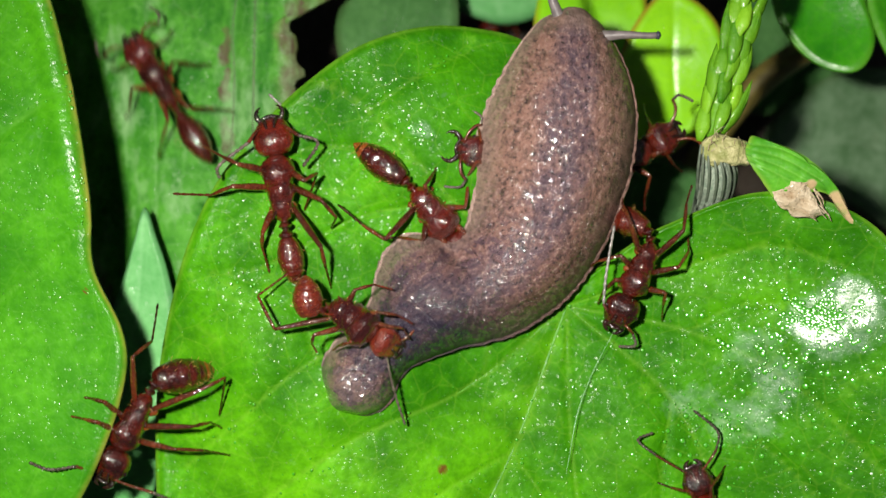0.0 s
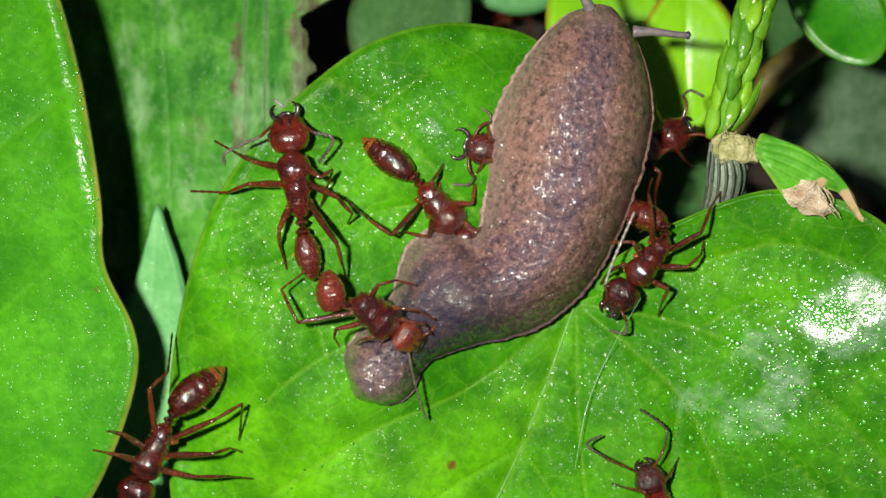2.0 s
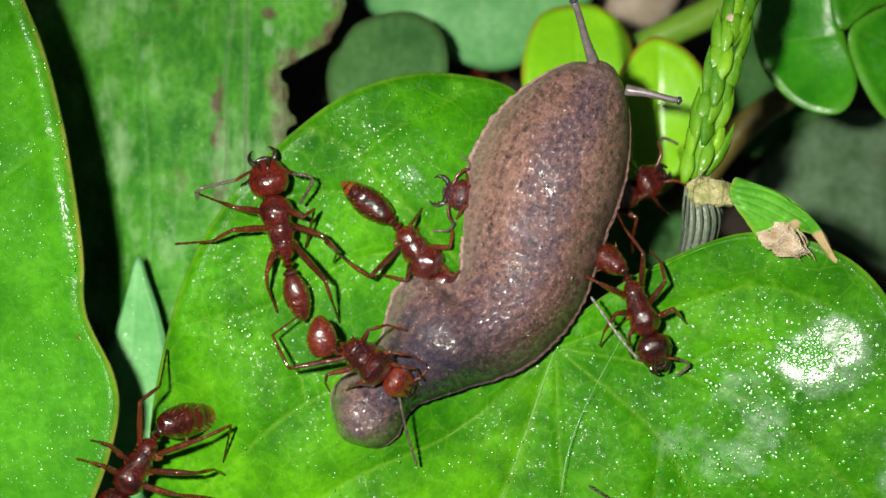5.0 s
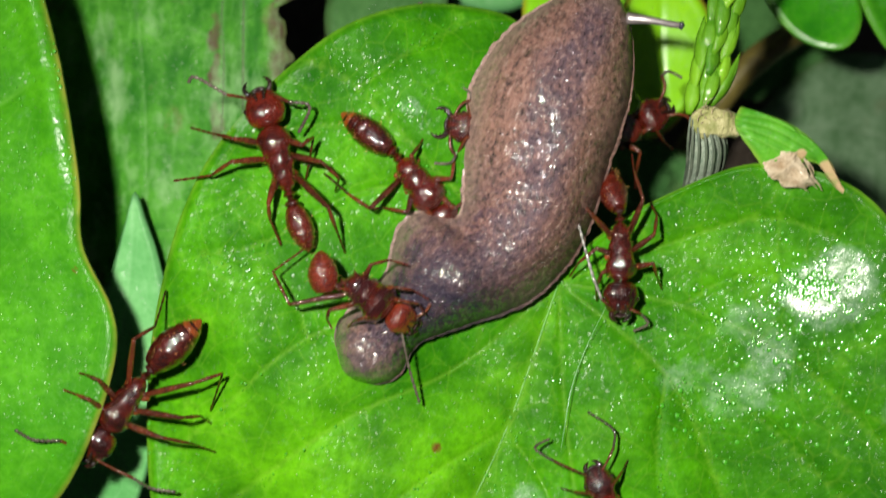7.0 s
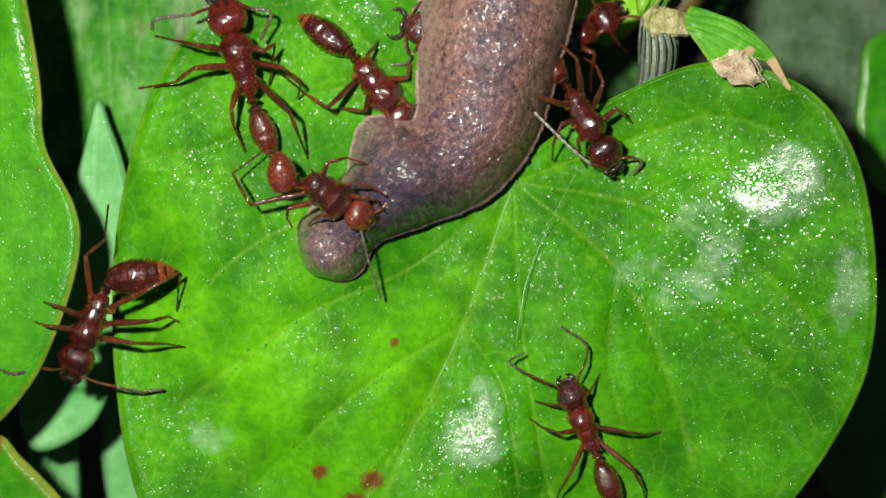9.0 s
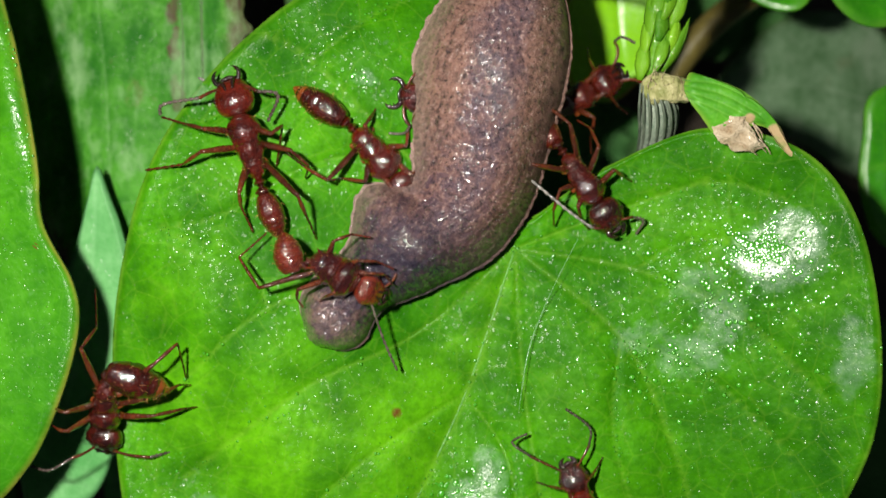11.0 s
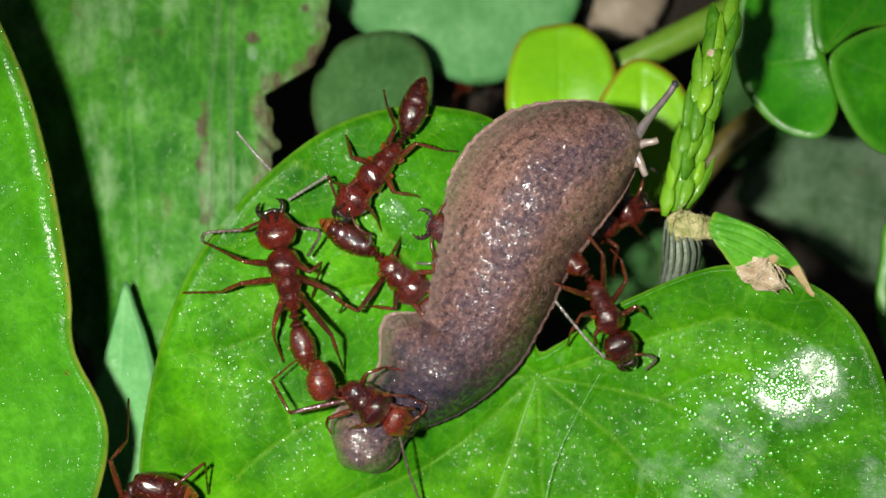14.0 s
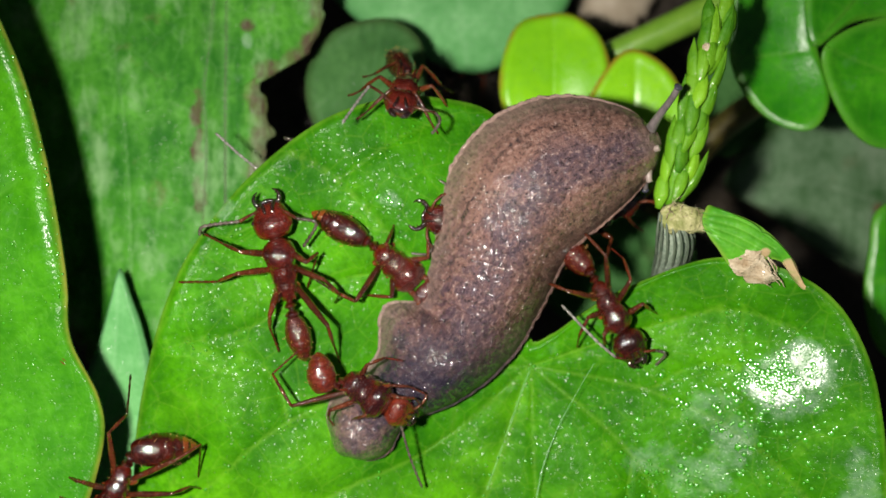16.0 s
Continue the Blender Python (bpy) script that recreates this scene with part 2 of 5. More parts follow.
SOIL = plain_material("soil", (0.012, 0.009, 0.006), (0.05, 0.035, 0.022), 0.7, 0.5, 0.1, 0.8, 0.5)
STONE = plain_material("pale_stone", (0.35, 0.28, 0.2), (0.5, 0.42, 0.32), 0.6, 0.8)
CHITIN = ant_material("ant_chitin", (0.016, 0.002, 0.001), (0.125, 0.011, 0.004))
CHITIN_DARK = ant_material("ant_chitin_dark", (0.016, 0.002, 0.001), (0.105, 0.011, 0.004))
CHITIN_LEG = ant_material("ant_chitin_leg", (0.040, 0.008, 0.003), (0.15, 0.032, 0.009))
FEELER = ant_material("ant_feeler_grey", (0.045, 0.03, 0.026), (0.16, 0.13, 0.11), 0.2)
BLACK = ant_material("ant_mandible_black", (0.008, 0.004, 0.003), (0.03, 0.008, 0.005), 0.18)
RUSTY = ant_material("ant_chitin_rusty", (0.024, 0.003, 0.003), (0.155, 0.019, 0.006))
AMBER = ant_material("ant_amber", (0.11, 0.022, 0.005), (0.24, 0.055, 0.010), 0.2)
HAIR = plain_material("ant_hair", (0.45, 0.22, 0.06), (0.6, 0.35, 0.12), 0.3)
SKIN = slug_material()
TENTACLE = plain_material("tentacle_grey", (0.10, 0.085, 0.088), (0.19, 0.16, 0.16), 0.35, 3.0, 0.6, 0.3, 0.02)
PALE_SKIN = plain_material("slug_head_pale", (0.22, 0.17, 0.15), (0.34, 0.27, 0.24), 0.4, 2.0, 0.5, 0.4, 0.04)
STRAND = plain_material("feeler_pale_grey", (0.12, 0.11, 0.10), (0.30, 0.28, 0.26), 0.2, 3.0, 0.8, 0.3, 0.02)
TIP = plain_material("tentacle_tip", (0.03, 0.03, 0.045), (0.06, 0.06, 0.08), 0.2, 3.0, 0.8, 0.2, 0.02)
MUCUS = plain_material("mucus", (0.16, 0.34, 0.16), (0.30, 0.48, 0.28), 0.15, 3.0, 0.8, 0.3, 0.02)
wet = Tree("water_drop")
WATER = wet.done(Base_Color=(0.05, 0.29, 0.012, 1), Roughness=0.26, IOR=1.4, Coat_Weight=1.0, Coat_Roughness=0.15)


# ---- shape helpers ----
def mesh(name, verts, faces, material, smooth=True):
    me = bpy.data.meshes.new(name)
    me.from_pydata([tuple(c * MM for c in v) for v in verts], [], faces)
    me.materials.append(material)
    if smooth:
        me.shade_smooth()
    me.update()
    return me


def part(name, me, parent, label="", at=None):
    ob = new(name, me)
    ob.parent = parent
    if at is not None:
        ob.matrix_basis = at
    return tagged(ob, label)


def thing(name, me, label, category, group="", kind="", at=None):
    ob = new(name, me)
    if at is not None:
        ob.matrix_basis = at
    return tagged(ob, label, category, group, kind)


def at(x, y, z, rx=0, ry=0, rz=0):
    return pose(x * MM, y * MM, z * MM, rx, ry, rz)


def spline(points, n, closed=False):
    """n points along a smooth curve through the points, evenly spaced along it."""
    p = np.array(points, float)
    k = len(p)
    if closed:
        ext = np.concatenate([p[-1:], p, p[:2]])
    else:
        ext = np.concatenate([2 * p[:1] - p[1:2], p, 2 * p[-1:] - p[-2:-1]])
    out = []
    for i in range(k if closed else k - 1):
        a, b, c, d = ext[i:i + 4]
        for u in np.linspace(0, 1, 24, endpoint=False):
            out.append(0.5 * (2 * b + (c - a) * u + (2 * a - 5 * b + 4 * c - d) * u * u + (3 * b - a - 3 * c + d) * u ** 3))
    out.append(p[0] if closed else p[-1])
    out = np.array(out)
    s = np.concatenate([[0], np.cumsum(np.linalg.norm(np.diff(out, axis=0), axis=1))])
    want = np.linspace(0, s[-1], n + 1)[:-1] if closed else np.linspace(0, s[-1], n)
    return np.stack([np.interp(want, s, out[:, j]) for j in range(p.shape[1])], 1)


def tube_data(points, radii, sides=8, n=None, flat=1.0):
    """Vertices and faces of a closed tube along a curve, its radius given at the points."""
    n = n or 4 * len(points)
    p = spline(points, n)
    r = np.interp(np.linspace(0, 1, n), np.linspace(0, 1, len(radii)), radii)
    verts, faces = [], []
    up = np.array([0, 0, 1.0])
    for i in range(n):
        d = p[min(i + 1, n - 1)] - p[max(i - 1, 0)]
        d /= np.linalg.norm(d) + 1e-12
        u = np.cross(d, up if abs(d[2]) < 0.9 else np.array([1.0, 0, 0]))
        u /= np.linalg.norm(u) + 1e-12
        w = np.cross(u, d)
        for k in range(sides):
            a = 2 * math.pi * k / sides
            verts.append(p[i] + r[i] * (u * math.cos(a) + w * math.sin(a) * flat))
    for i in range(n - 1):
        for k in range(sides):
            a, b = i * sides + k, i * sides + (k + 1) % sides
            faces.append((a, b, b + sides, a + sides))
    faces.append(tuple(range(sides))[::-1])
    faces.append(tuple((n - 1) * sides + k for k in range(sides)))
    return verts, faces


def tube(name, points, radii, material, sides=8, n=None, flat=1.0):
    return mesh(name, *tube_data(points, radii, sides, n, flat), material)


def body_mesh(name, profile, material, sides=20, n=26, rough=0.0, seed=0.0):
    """A rounded body along x from rows of x, half width, half height, height of the middle."""
    p = spline(profile, n)
    verts, faces = [], []
    for x, w, h, zc in p:
        w, h = max(w, 0.01), max(h, 0.01)
        for k in range(sides):
            a = 2 * math.pi * k / sides
            j = 1 + rough * noise.noise((x * 2 + seed, 2 * math.cos(a), 2 * math.sin(a)))
            verts.append((x, w * j * math.cos(a), zc + h * j * math.sin(a)))
    for i in range(n - 1):
        for k in range(sides):
            a, b = i * sides + k, i * sides + (k + 1) % sides
            faces.append((a, b, b + sides, a + sides))
    faces.append(tuple(range(sides))[::-1])
    faces.append(tuple((n - 1) * sides + k for k in range(sides)))
    return mesh(name, verts, faces, material)


def joined(name, pieces, material):
    verts, faces = [], []
    for v, f in pieces:
        faces += [tuple(i + len(verts) for i in q) for q in f]
        verts += list(v)
    return mesh(name, verts, faces, material)


def near(xy, line):
    """Distance of each point to a line of points."""
    best = np.full(len(xy), 1e9)
    for a, b in zip(line[:-1], line[1:]):
        ab = b - a
        u = np.clip(((xy - a) @ ab) / (ab @ ab + 1e-12), 0, 1)
        best = np.minimum(best, np.linalg.norm(xy - a - u[:, None] * ab, axis=1))
    return best


VEIN = plain_material("leaf_vein", (0.030, 0.18, 0.004), (0.085, 0.29, 0.015), 0.5, 1.5, 0.0, 0.3)
RIB = plain_material("dark_rib", (0.02, 0.065, 0.008), (0.06, 0.11, 0.025), 0.5, 0.6, 0.0, 0.4)
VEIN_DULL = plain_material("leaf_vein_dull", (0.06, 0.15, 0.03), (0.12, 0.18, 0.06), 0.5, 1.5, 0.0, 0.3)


def leaf(name, outline, heart, height, material, label, veins=(), vein_material=None, **more):
    """A leaf: its blade, and each vein as a low rib of its own."""
    root = thing(name, None, label, "leaf")
    part("blade", leaf_mesh("blade", outline, heart, height, material, veins, **more), root)
    for line, w in veins:
        p = spline(line, 30)
        pts = [(x, y, height(x, y) - 0.068) for x, y in p]
        part("vein", tube("vein", pts[::2] + pts[-1:], [w * 0.3, w * 0.22, w * 0.1], vein_material or VEIN, 6, 40, 0.5), root)
    return root


def leaf_mesh(name, outline, heart, height, material, veins=(), vein_w=0.16, rings=40, around=160, thick=0.22, rim_w=0.35,
              stains=(), films=(), pales=(), quilt=0.0, ragged=0.0, seed=0.0, roll=0.05, roll_w=0.3, roll_from=-99.0):
    """A leaf blade: a smooth closed outline round the point heart, veins sunk into it, a rolled rim and an underside."""
    edge = spline(outline, around, closed=True)
    heart = np.array(heart, float)
    if ragged:
        for i, e in enumerate(edge):
            edge[i] = e + (e - heart) / np.linalg.norm(e - heart) * ragged * noise.fractal((e[0] * 0.9 + seed, e[1] * 0.9, seed), 1.0, 2.0, 4)
    rows = np.linspace(0, 1, rings + 1)[1:] ** 0.85
    xy = np.concatenate([heart[None]] + [heart + (edge - heart) * r for r in rows])
    d = np.full(len(xy), 9.0)
    for line, w in veins:
        d = np.minimum(d, near(xy, spline(line, 24)) / w)
    rim = np.concatenate([[9.0]] + [np.linalg.norm((edge - heart) * (1 - r), axis=1) for r in rows])
    z = np.array([height(x, y) for x, y in xy])
    rolled = 0.15 + 0.85 * np.clip((xy[:, 1] - roll_from) / 3.0, 0, 1)
    z = z - 0.05 * np.exp(-(d / 1.2) ** 2) + quilt * (1 - np.exp(-d / 7.0)) + rolled * roll * np.exp(-((rim - 0.1 - roll_w) / roll_w) ** 2) - 0.14 * np.exp(-(rim / 0.2) ** 2)
    n = len(xy)
    verts = [(*p, h) for p, h in zip(xy, z)] + [(*p, h - thick) for p, h in zip(xy, z)]
    faces = []
    for k in range(around):
        a, b = 1 + k, 1 + (k + 1) % around
        faces += [(0, a, b), (n, n + b, n + a)]
        for i in range(rings - 1):
            p, q = a + i * around, b + i * around
            faces += [(p, p + around, q + around, q), (n + p, n + q, n + q + around, n + p + around)]
        p, q = a + (rings - 1) * around, b + (rings - 1) * around
        faces.append((p, n + p, n + q, q))
    me = mesh(name, verts, faces, material)

    def store(key, values):
        layer = me.attributes.new(key, "FLOAT", "POINT")
        layer.data.foreach_set("value", np.concatenate([values, values]).astype(np.float32))

    store("vein", np.clip(np.exp(-(d / 0.6) ** 2), 0, 1) * 0.22)
    store("roll", rolled * np.exp(-((rim - 0.3) / 0.3) ** 2) * (1.0 if roll > 0.1 else 0.15))
    store("rim", np.exp(-(rim / rim_w) ** 2) * 0.9)
    spot = np.zeros(n)
    for x, y, r in stains:
        spot = np.maximum(spot, np.exp(-(np.linalg.norm(xy - (x, y), axis=1) / r) ** 4))
    store("stain", spot * 0.62)
    pale = np.zeros(n)
    for x, y, r, amount in pales:
        pale = np.maximum(pale, amount * np.exp(-(np.linalg.norm(xy - (x, y), axis=1) / r) ** 2))
    store("blotch", pale)
    film = np.zeros(n)
    for x, y, rx, ry, amount in films:
        film = np.maximum(film, amount * np.exp(-(((xy[:, 0] - x) / rx) ** 2 + ((xy[:, 1] - y) / ry) ** 2) ** 2))
    store("film", film)
    return me


# ---- the leaf that carries all ----
LIFT = (-0.03, -0.11)
DIP = (3.5, -14.4, 0.283, -0.111)


def leaf_height(x, y):
    r = math.hypot(x - 5.2, y + 3.0)
    z = -1.5 * math.exp(-(r / 6.5) ** 2) + 0.03 * max(0.0, x - 7.0) + 0.085 * max(0.0, x - 12.0) ** 1.6
    z += 0.35 * math.sin(0.42 * x + 0.3 * y) * (1.0 if x < 8 else math.exp(-((x - 8) / 3) ** 2)) - 0.012 * max(0.0, -8 - x) ** 2
    z -= 0.010 * max(0.0, y - 4) ** 2 - (0.18 * max(0.0, y + 1) if x > 8 else 0.0) * 0.5
    z += (DIP[2] * (x - DIP[0]) + DIP[3] * (y - DIP[1])) * math.exp(-((x - DIP[0]) ** 2 + (y - DIP[1]) ** 2) / 9)
    return z + 0.18 * noise.noise((x * 0.35, y * 0.35, 0.4)) + (LIFT[0] * (x - 16.8) + LIFT[1] * (y + 3.2)) * math.exp(-((x - 16.8) ** 2 + (y + 3.2) ** 2) / 14)


MAIN_OUTLINE = [(5.5, -1.2), (5.4, 2.5), (5.2, 6.0), (3.9, 9.2), (1.2, 10.1), (-1.5, 10.0), (-4.6, 8.8), (-7.8, 6.3), (-10.7, 2.4), (-12.5, -2.7),
                (-13.2, -7.0), (-13.1, -11.4), (-12.0, -17.0), (-8.5, -24.0), (-3.0, -29.0), (4.0, -29.5), (11.0, -25.5), (17.0, -18.3),
                (20.4, -12.0), (21.0, -6.5), (20.2, -1.4), (18.1, 1.5), (14.2, 2.65), (10.0, 1.15), (7.9, -0.15), (6.5, -1.1)]
PETIOLE = (5.6, -2.6)
MAIN_RIBS = [
    ([PETIOLE, (3.1, -9.3), (0.4, -14.7), (-3.0, -22.0)], 0.26),
    ([PETIOLE, (5.8, -9.0), (6.8, -16.0), (8.5, -22.0)], 0.13),
    ([PETIOLE, (10.3, -6.8), (12.4, -11.5), (13.7, -16.2)], 0.17),
    ([PETIOLE, (11.1, -3.7), (15.5, -5.9), (19.0, -9.6)], 0.15),
    ([PETIOLE, (1.0, -6.4), (-4.2, -8.7), (-10.0, -12.8)], 0.15),
    ([PETIOLE, (0.0, -3.0), (-5.8, -5.0), (-9.4, -7.9), (-11.8, -10.0)], 0.13),
    ([(-5.8, -5.0), (-7.0, -2.5), (-10.5, -1.5)], 0.08),
    ([PETIOLE, (1.0, 1.5), (-3.5, 6.2), (-5.8, 7.6)], 0.13),
    ([(-3.5, 6.2), (-1.0, 8.0), (1.0, 9.0)], 0.08),
]
SIDE_VEINS = [
    ([(-1.2, 3.8), (-4.5, 4.6), (-6.8, 4.4), (-8.6, 3.6)], 0.09),
    ([(0.4, 2.2), (-4.0, 1.4), (-8.0, -0.8), (-11.0, -1.2)], 0.09),
    ([PETIOLE, (10.5, -0.9), (14.5, 0.2), (17.5, -0.6)], 0.11),
    ([(11.1, -3.7), (13.5, -2.4), (17.0, -2.8)], 0.08),
    ([(3.1, -9.3), (-1.5, -12.0), (-6.5, -16.5)], 0.11),
    ([(3.1, -9.3), (5.0, -12.5), (5.6, -18.0)], 0.09),
    ([(1.8, -12.0), (-0.5, -15.5), (-4.0, -20.0)], 0.09),
    ([(10.3, -6.8), (14.0, -8.5), (17.5, -12.0)], 0.09),
    ([(10.3, -6.8), (9.8, -11.0), (11.0, -16.0)], 0.08),
]
MAIN_VEINS = MAIN_RIBS + SIDE_VEINS
leaf(
    "broad_leaf", MAIN_OUTLINE, (4.0, -6.0), leaf_height, LEAF, "broad glossy green heart-shaped leaf with pale veins and wet patches", MAIN_VEINS, rings=130, around=420, thick=0.25, rim_w=0.16, quilt=0.16,
    stains=[(-0.1, -10.0, 0.34), (-3.6, -15.9, 0.5), (-1.2, -16.3, 0.7), (-2.0, -17.4, 0.8)],
    # yellow-green blotches; those at lower left also paint in the torch's brightness
    pales=[(-0.5, -11.5, 3.0, 0.8), (-6.0, -11.0, 3.5, 0.8), (-9.5, -9.0, 2.5, 0.65), (-4.8, -7.0, 1.6, 0.5), (-10.8, -4.6, 1.2, 0.45), (-7.6, -14.6, 1.6, 0.6), (7.6, -9.8, 1.5, 0.4), (9.0, -14.5, 1.8, 0.4), (-7.2, 1.2, 1.3, 0.35), (3.4, -7.4, 1.4, 0.6), (1.6, -9.2, 2.0, 0.6), (4.4, -4.6, 1.0, 0.6), (-3.0, -15.5, 3.5, 0.5), (12.0, -1.2, 1.4, 0.45), (14.5, -2.2, 1.2, 0.4), (-9.0, -3.5, 2.0, 0.35), (-3.0, 3.0, 2.0, 0.3)],
    films=[(17.0, -3.0, 2.1, 1.9, 0.6), (16.5, -3.1, 1.4, 1.3, 1.25), (17.9, -2.3, 1.0, 1.3, 1.2), (11.2, -6.9, 1.6, 1.1, 0.55), (13.2, -7.7, 1.7, 1.0, 0.75), (14.8, -5.9, 1.1, 1.8, 0.66), (13.8, -4.3, 1.6, 1.0, 0.5),
           (20.0, -7.1, 0.8, 1.5, 0.65), (19.7, -8.4, 0.7, 1.2, 0.65), (3.5, -14.4, 1.9, 1.5, 0.85), (4.1, -13.0, 0.9, 1.3, 0.8), (-8.6, -14.2, 1.2, 1.0, 0.6), (-8.9, 5.0, 0.6, 0.6, 0.9), (-1.2, 5.4, 0.7, 0.5, 0.5)])


# ---- the other leaves ----
def flat(z, sx=0.0, sy=0.0, wave=0.15, seed=0.0):
    return lambda x, y: z + sx * x + sy * y + wave * noise.noise((x * 0.25 + seed, y * 0.25, seed))


leaf(
    "tall_leaf", [(-18.6, 14.5), (-17.2, 10.8), (-16.0, 6.0), (-15.4, 2.2), (-15.3, -0.9), (-14.1, -3.6), (-13.9, -5.6), (-14.7, -8.6), (-16.3, -11.7),
                  (-19.0, -13.9), (-25.0, -15.0), (-31.0, -10.0), (-33.0, 0.0), (-31.0, 12.0), (-25.0, 22.0), (-20.5, 20.5)],
    (-23.0, 2.0), lambda x, y: 2.4 + 0.06 * max(0.0, -15 - x) + 0.2 * math.sin(y * 0.5) + 0.05 * y * 0.4, LEFT, "tall glossy green leaf with yellow-brown rolled rim",
    [([(-24, -14), (-24.5, 0), (-23, 18)], 0.3), ([(-24.3, -6), (-20, -3), (-15.5, 1)], 0.1), ([(-24.4, 0), (-20, 4), (-16.4, 7)], 0.1),
     ([(-24.0, 6), (-20.5, 10), (-18, 13)], 0.1)], rings=90, around=300, rim_w=0.16, quilt=0.15, roll=0.20, roll_w=0.6, roll_from=1.0,
    stains=[(-18.6, -13.2, 0.4), (-15.6, -1.9, 0.18)])

leaf(
    "long_leaf", [(-26, 24), (-24.0, 16.4), (-21.5, 9.0), (-19.5, 2.2), (-17.0, -3.0), (-12.6, -6.0), (-9.6, -2.5), (-8.4, 3.0), (-7.8, 7.2),
                  (-7.5, 9.0), (-7.9, 10.8), (-7.9, 11.9), (-6.9, 12.2), (-5.6, 13.0), (-4.9, 14.2), (-4.7, 15.6), (-5.0, 18.0), (-6.0, 24.0), (-12, 28)],
    (-12.0, 9.0), lambda x, y: -6.3 - 0.22 * math.sin((x + 12.5) * 0.9 + y * 0.12) - 0.09 * abs(x + 11.0) + 0.2 * noise.noise((x * 0.4, y * 0.15, 3)), DULL, "long dull green leaf with brown nibbled edge and damaged midrib",
    [([(-12.5, -5), (-11.3, 1.5), (-10.95, 5), (-10.75, 8.5), (-10.85, 11), (-10.3, 16), (-10.2, 24)], 0.26), ([(-9.9, 0), (-9.75, 8), (-9.6, 20)], 0.3), ([(-14.6, 0), (-15, 10), (-17, 22)], 0.1)],
    films=[(-8.6, 13.6, 0.3, 0.45, 1.2)], pales=[(-10.1 - 0.05 * k, 1.5 * k - 1.0, 1.0, 0.8) for k in range(16)],
    rings=90, around=320, rim_w=0.7, ragged=0.45, seed=4.0, stains=[(-5.3, 13.5, 1.0), (-6.2, 12.6, 0.9), (-7.5, 11.9, 1.0), (-7.8, 10.4, 1.0), (-7.7, 8.6, 1.0), (-8.0, 6.8, 0.8), (-8.6, 14.4, 0.5), (-4.8, 15.4, 0.9), (-5.0, 17.2, 0.8), (-5.9, 16.0, 0.35), (-11.2, 5.0, 0.36), (-11.09, 5.3, 0.44), (-11.1, 5.6, 0.46), (-11.22, 5.9, 0.4), (-11.31, 6.2, 0.32), (-11.28, 6.5, 0.26), (-11.25, 7.7, 0.46), (-11.32, 8.0, 0.4), (-11.25, 8.3, 0.31), (-11.13, 8.6, 0.26), (-11.08, 8.9, 0.28), (-11.29, 9.5, 0.44), (-11.31, 9.8, 0.46), (-11.22, 10.1, 0.4), (-11.1, 10.4, 0.31), (-11.09, 10.7, 0.26), (-11.2, 11.0, 0.28)], vein_material=RIB)

leaf(
    "lance_leaf", [(-14.75, 1.95), (-14.2, 0.6), (-13.6, -1.2), (-13.1, -4.0), (-13.4, -8.0), (-14.2, -12.0), (-15.6, -14.6), (-18.4, -15.4), (-19.0, -11.0), (-17.6, -6.0), (-16.0, -2.3), (-15.2, 0.4)],
    (-15.0, -4.0), flat(-4.2, 0, 0.0), BLUISH, "small pale bluish-green pointed leaf in the gap", [([(-16.8, -11), (-15.2, -4), (-14.7, 1.8)], 0.15)], rings=34, around=120, vein_material=VEIN_DULL)

leaf(
    "corner_leaf", [(-18.4, -13.9), (-17.2, -15.0), (-15.2, -17.2), (-13.0, -21.0), (-15.0, -25.0), (-21.0, -24.0), (-24.0, -18.0), (-21.0, -14.6)],
    (-18.5, -19.0), flat(0.6), LEFT, "light green leaf with torn brown tip", [([(-18.4, -14.2), (-18.0, -18), (-17.0, -23)], 0.2)], rings=30, around=110, stains=[(-18.7, -14.4, 1.0), (-19.6, -15.4, 0.7)])


def strip_leaf(x0, y0, x1, y1, w, z, material, label):
    dx, dy = x1 - x0, y1 - y0
    k = math.hypot(dx, dy)
    nx, ny = -dy / k * w, dx / k * w
    pts = [(x0 + dx * u + nx * s, y0 + dy * u + ny * s) for u, s in ((0, 0), (0.15, 0.6), (0.5, 1), (0.85, 0.7), (1, 0), (0.85, -0.7), (0.5, -1), (0.15, -0.6))]
    c = ((x0 + x1) / 2, (y0 + y1) / 2)
    return leaf("blade_leaf", pts, c, flat(z, 0, 0, 0.2, x0), material, label, [([(x0, y0), c, (x1, y1)], 0.12)], VEIN_DULL, rings=22, around=90)


strip_leaf(-19.5, -8.0, -18.2, -24.0, 1.3, -9.0, BLUISH, "narrow bluish-green blade deep between leaves")
strip_leaf(-15.8, -8.0, -14.4, -26.0, 1.5, -10.5, BLUISH, "narrow bluish-green blade deep between leaves")
strip_leaf(-22.8, -9.0, -22.5, -25.0, 1.3, -11.0, DARKLEAF, "narrow green blade deep between leaves, shade in its colour")


def oval_leaf(name, outline, heart, z, material, label, slope=(0.0, 0.0), bowl=0.0, veins=(), seed=1.0, fold=0.0, **more):
    def height(x, y):
        return z + fold * max(0.0, heart[0] - x) + slope[0] * (x - heart[0]) + slope[1] * (y - heart[1]) + bowl * ((x - heart[0]) ** 2 + (y - heart[1]) ** 2) + 0.12 * noise.noise((x * 0.4 + seed, y * 0.4, seed))
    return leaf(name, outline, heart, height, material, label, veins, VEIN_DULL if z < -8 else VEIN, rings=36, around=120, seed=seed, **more)


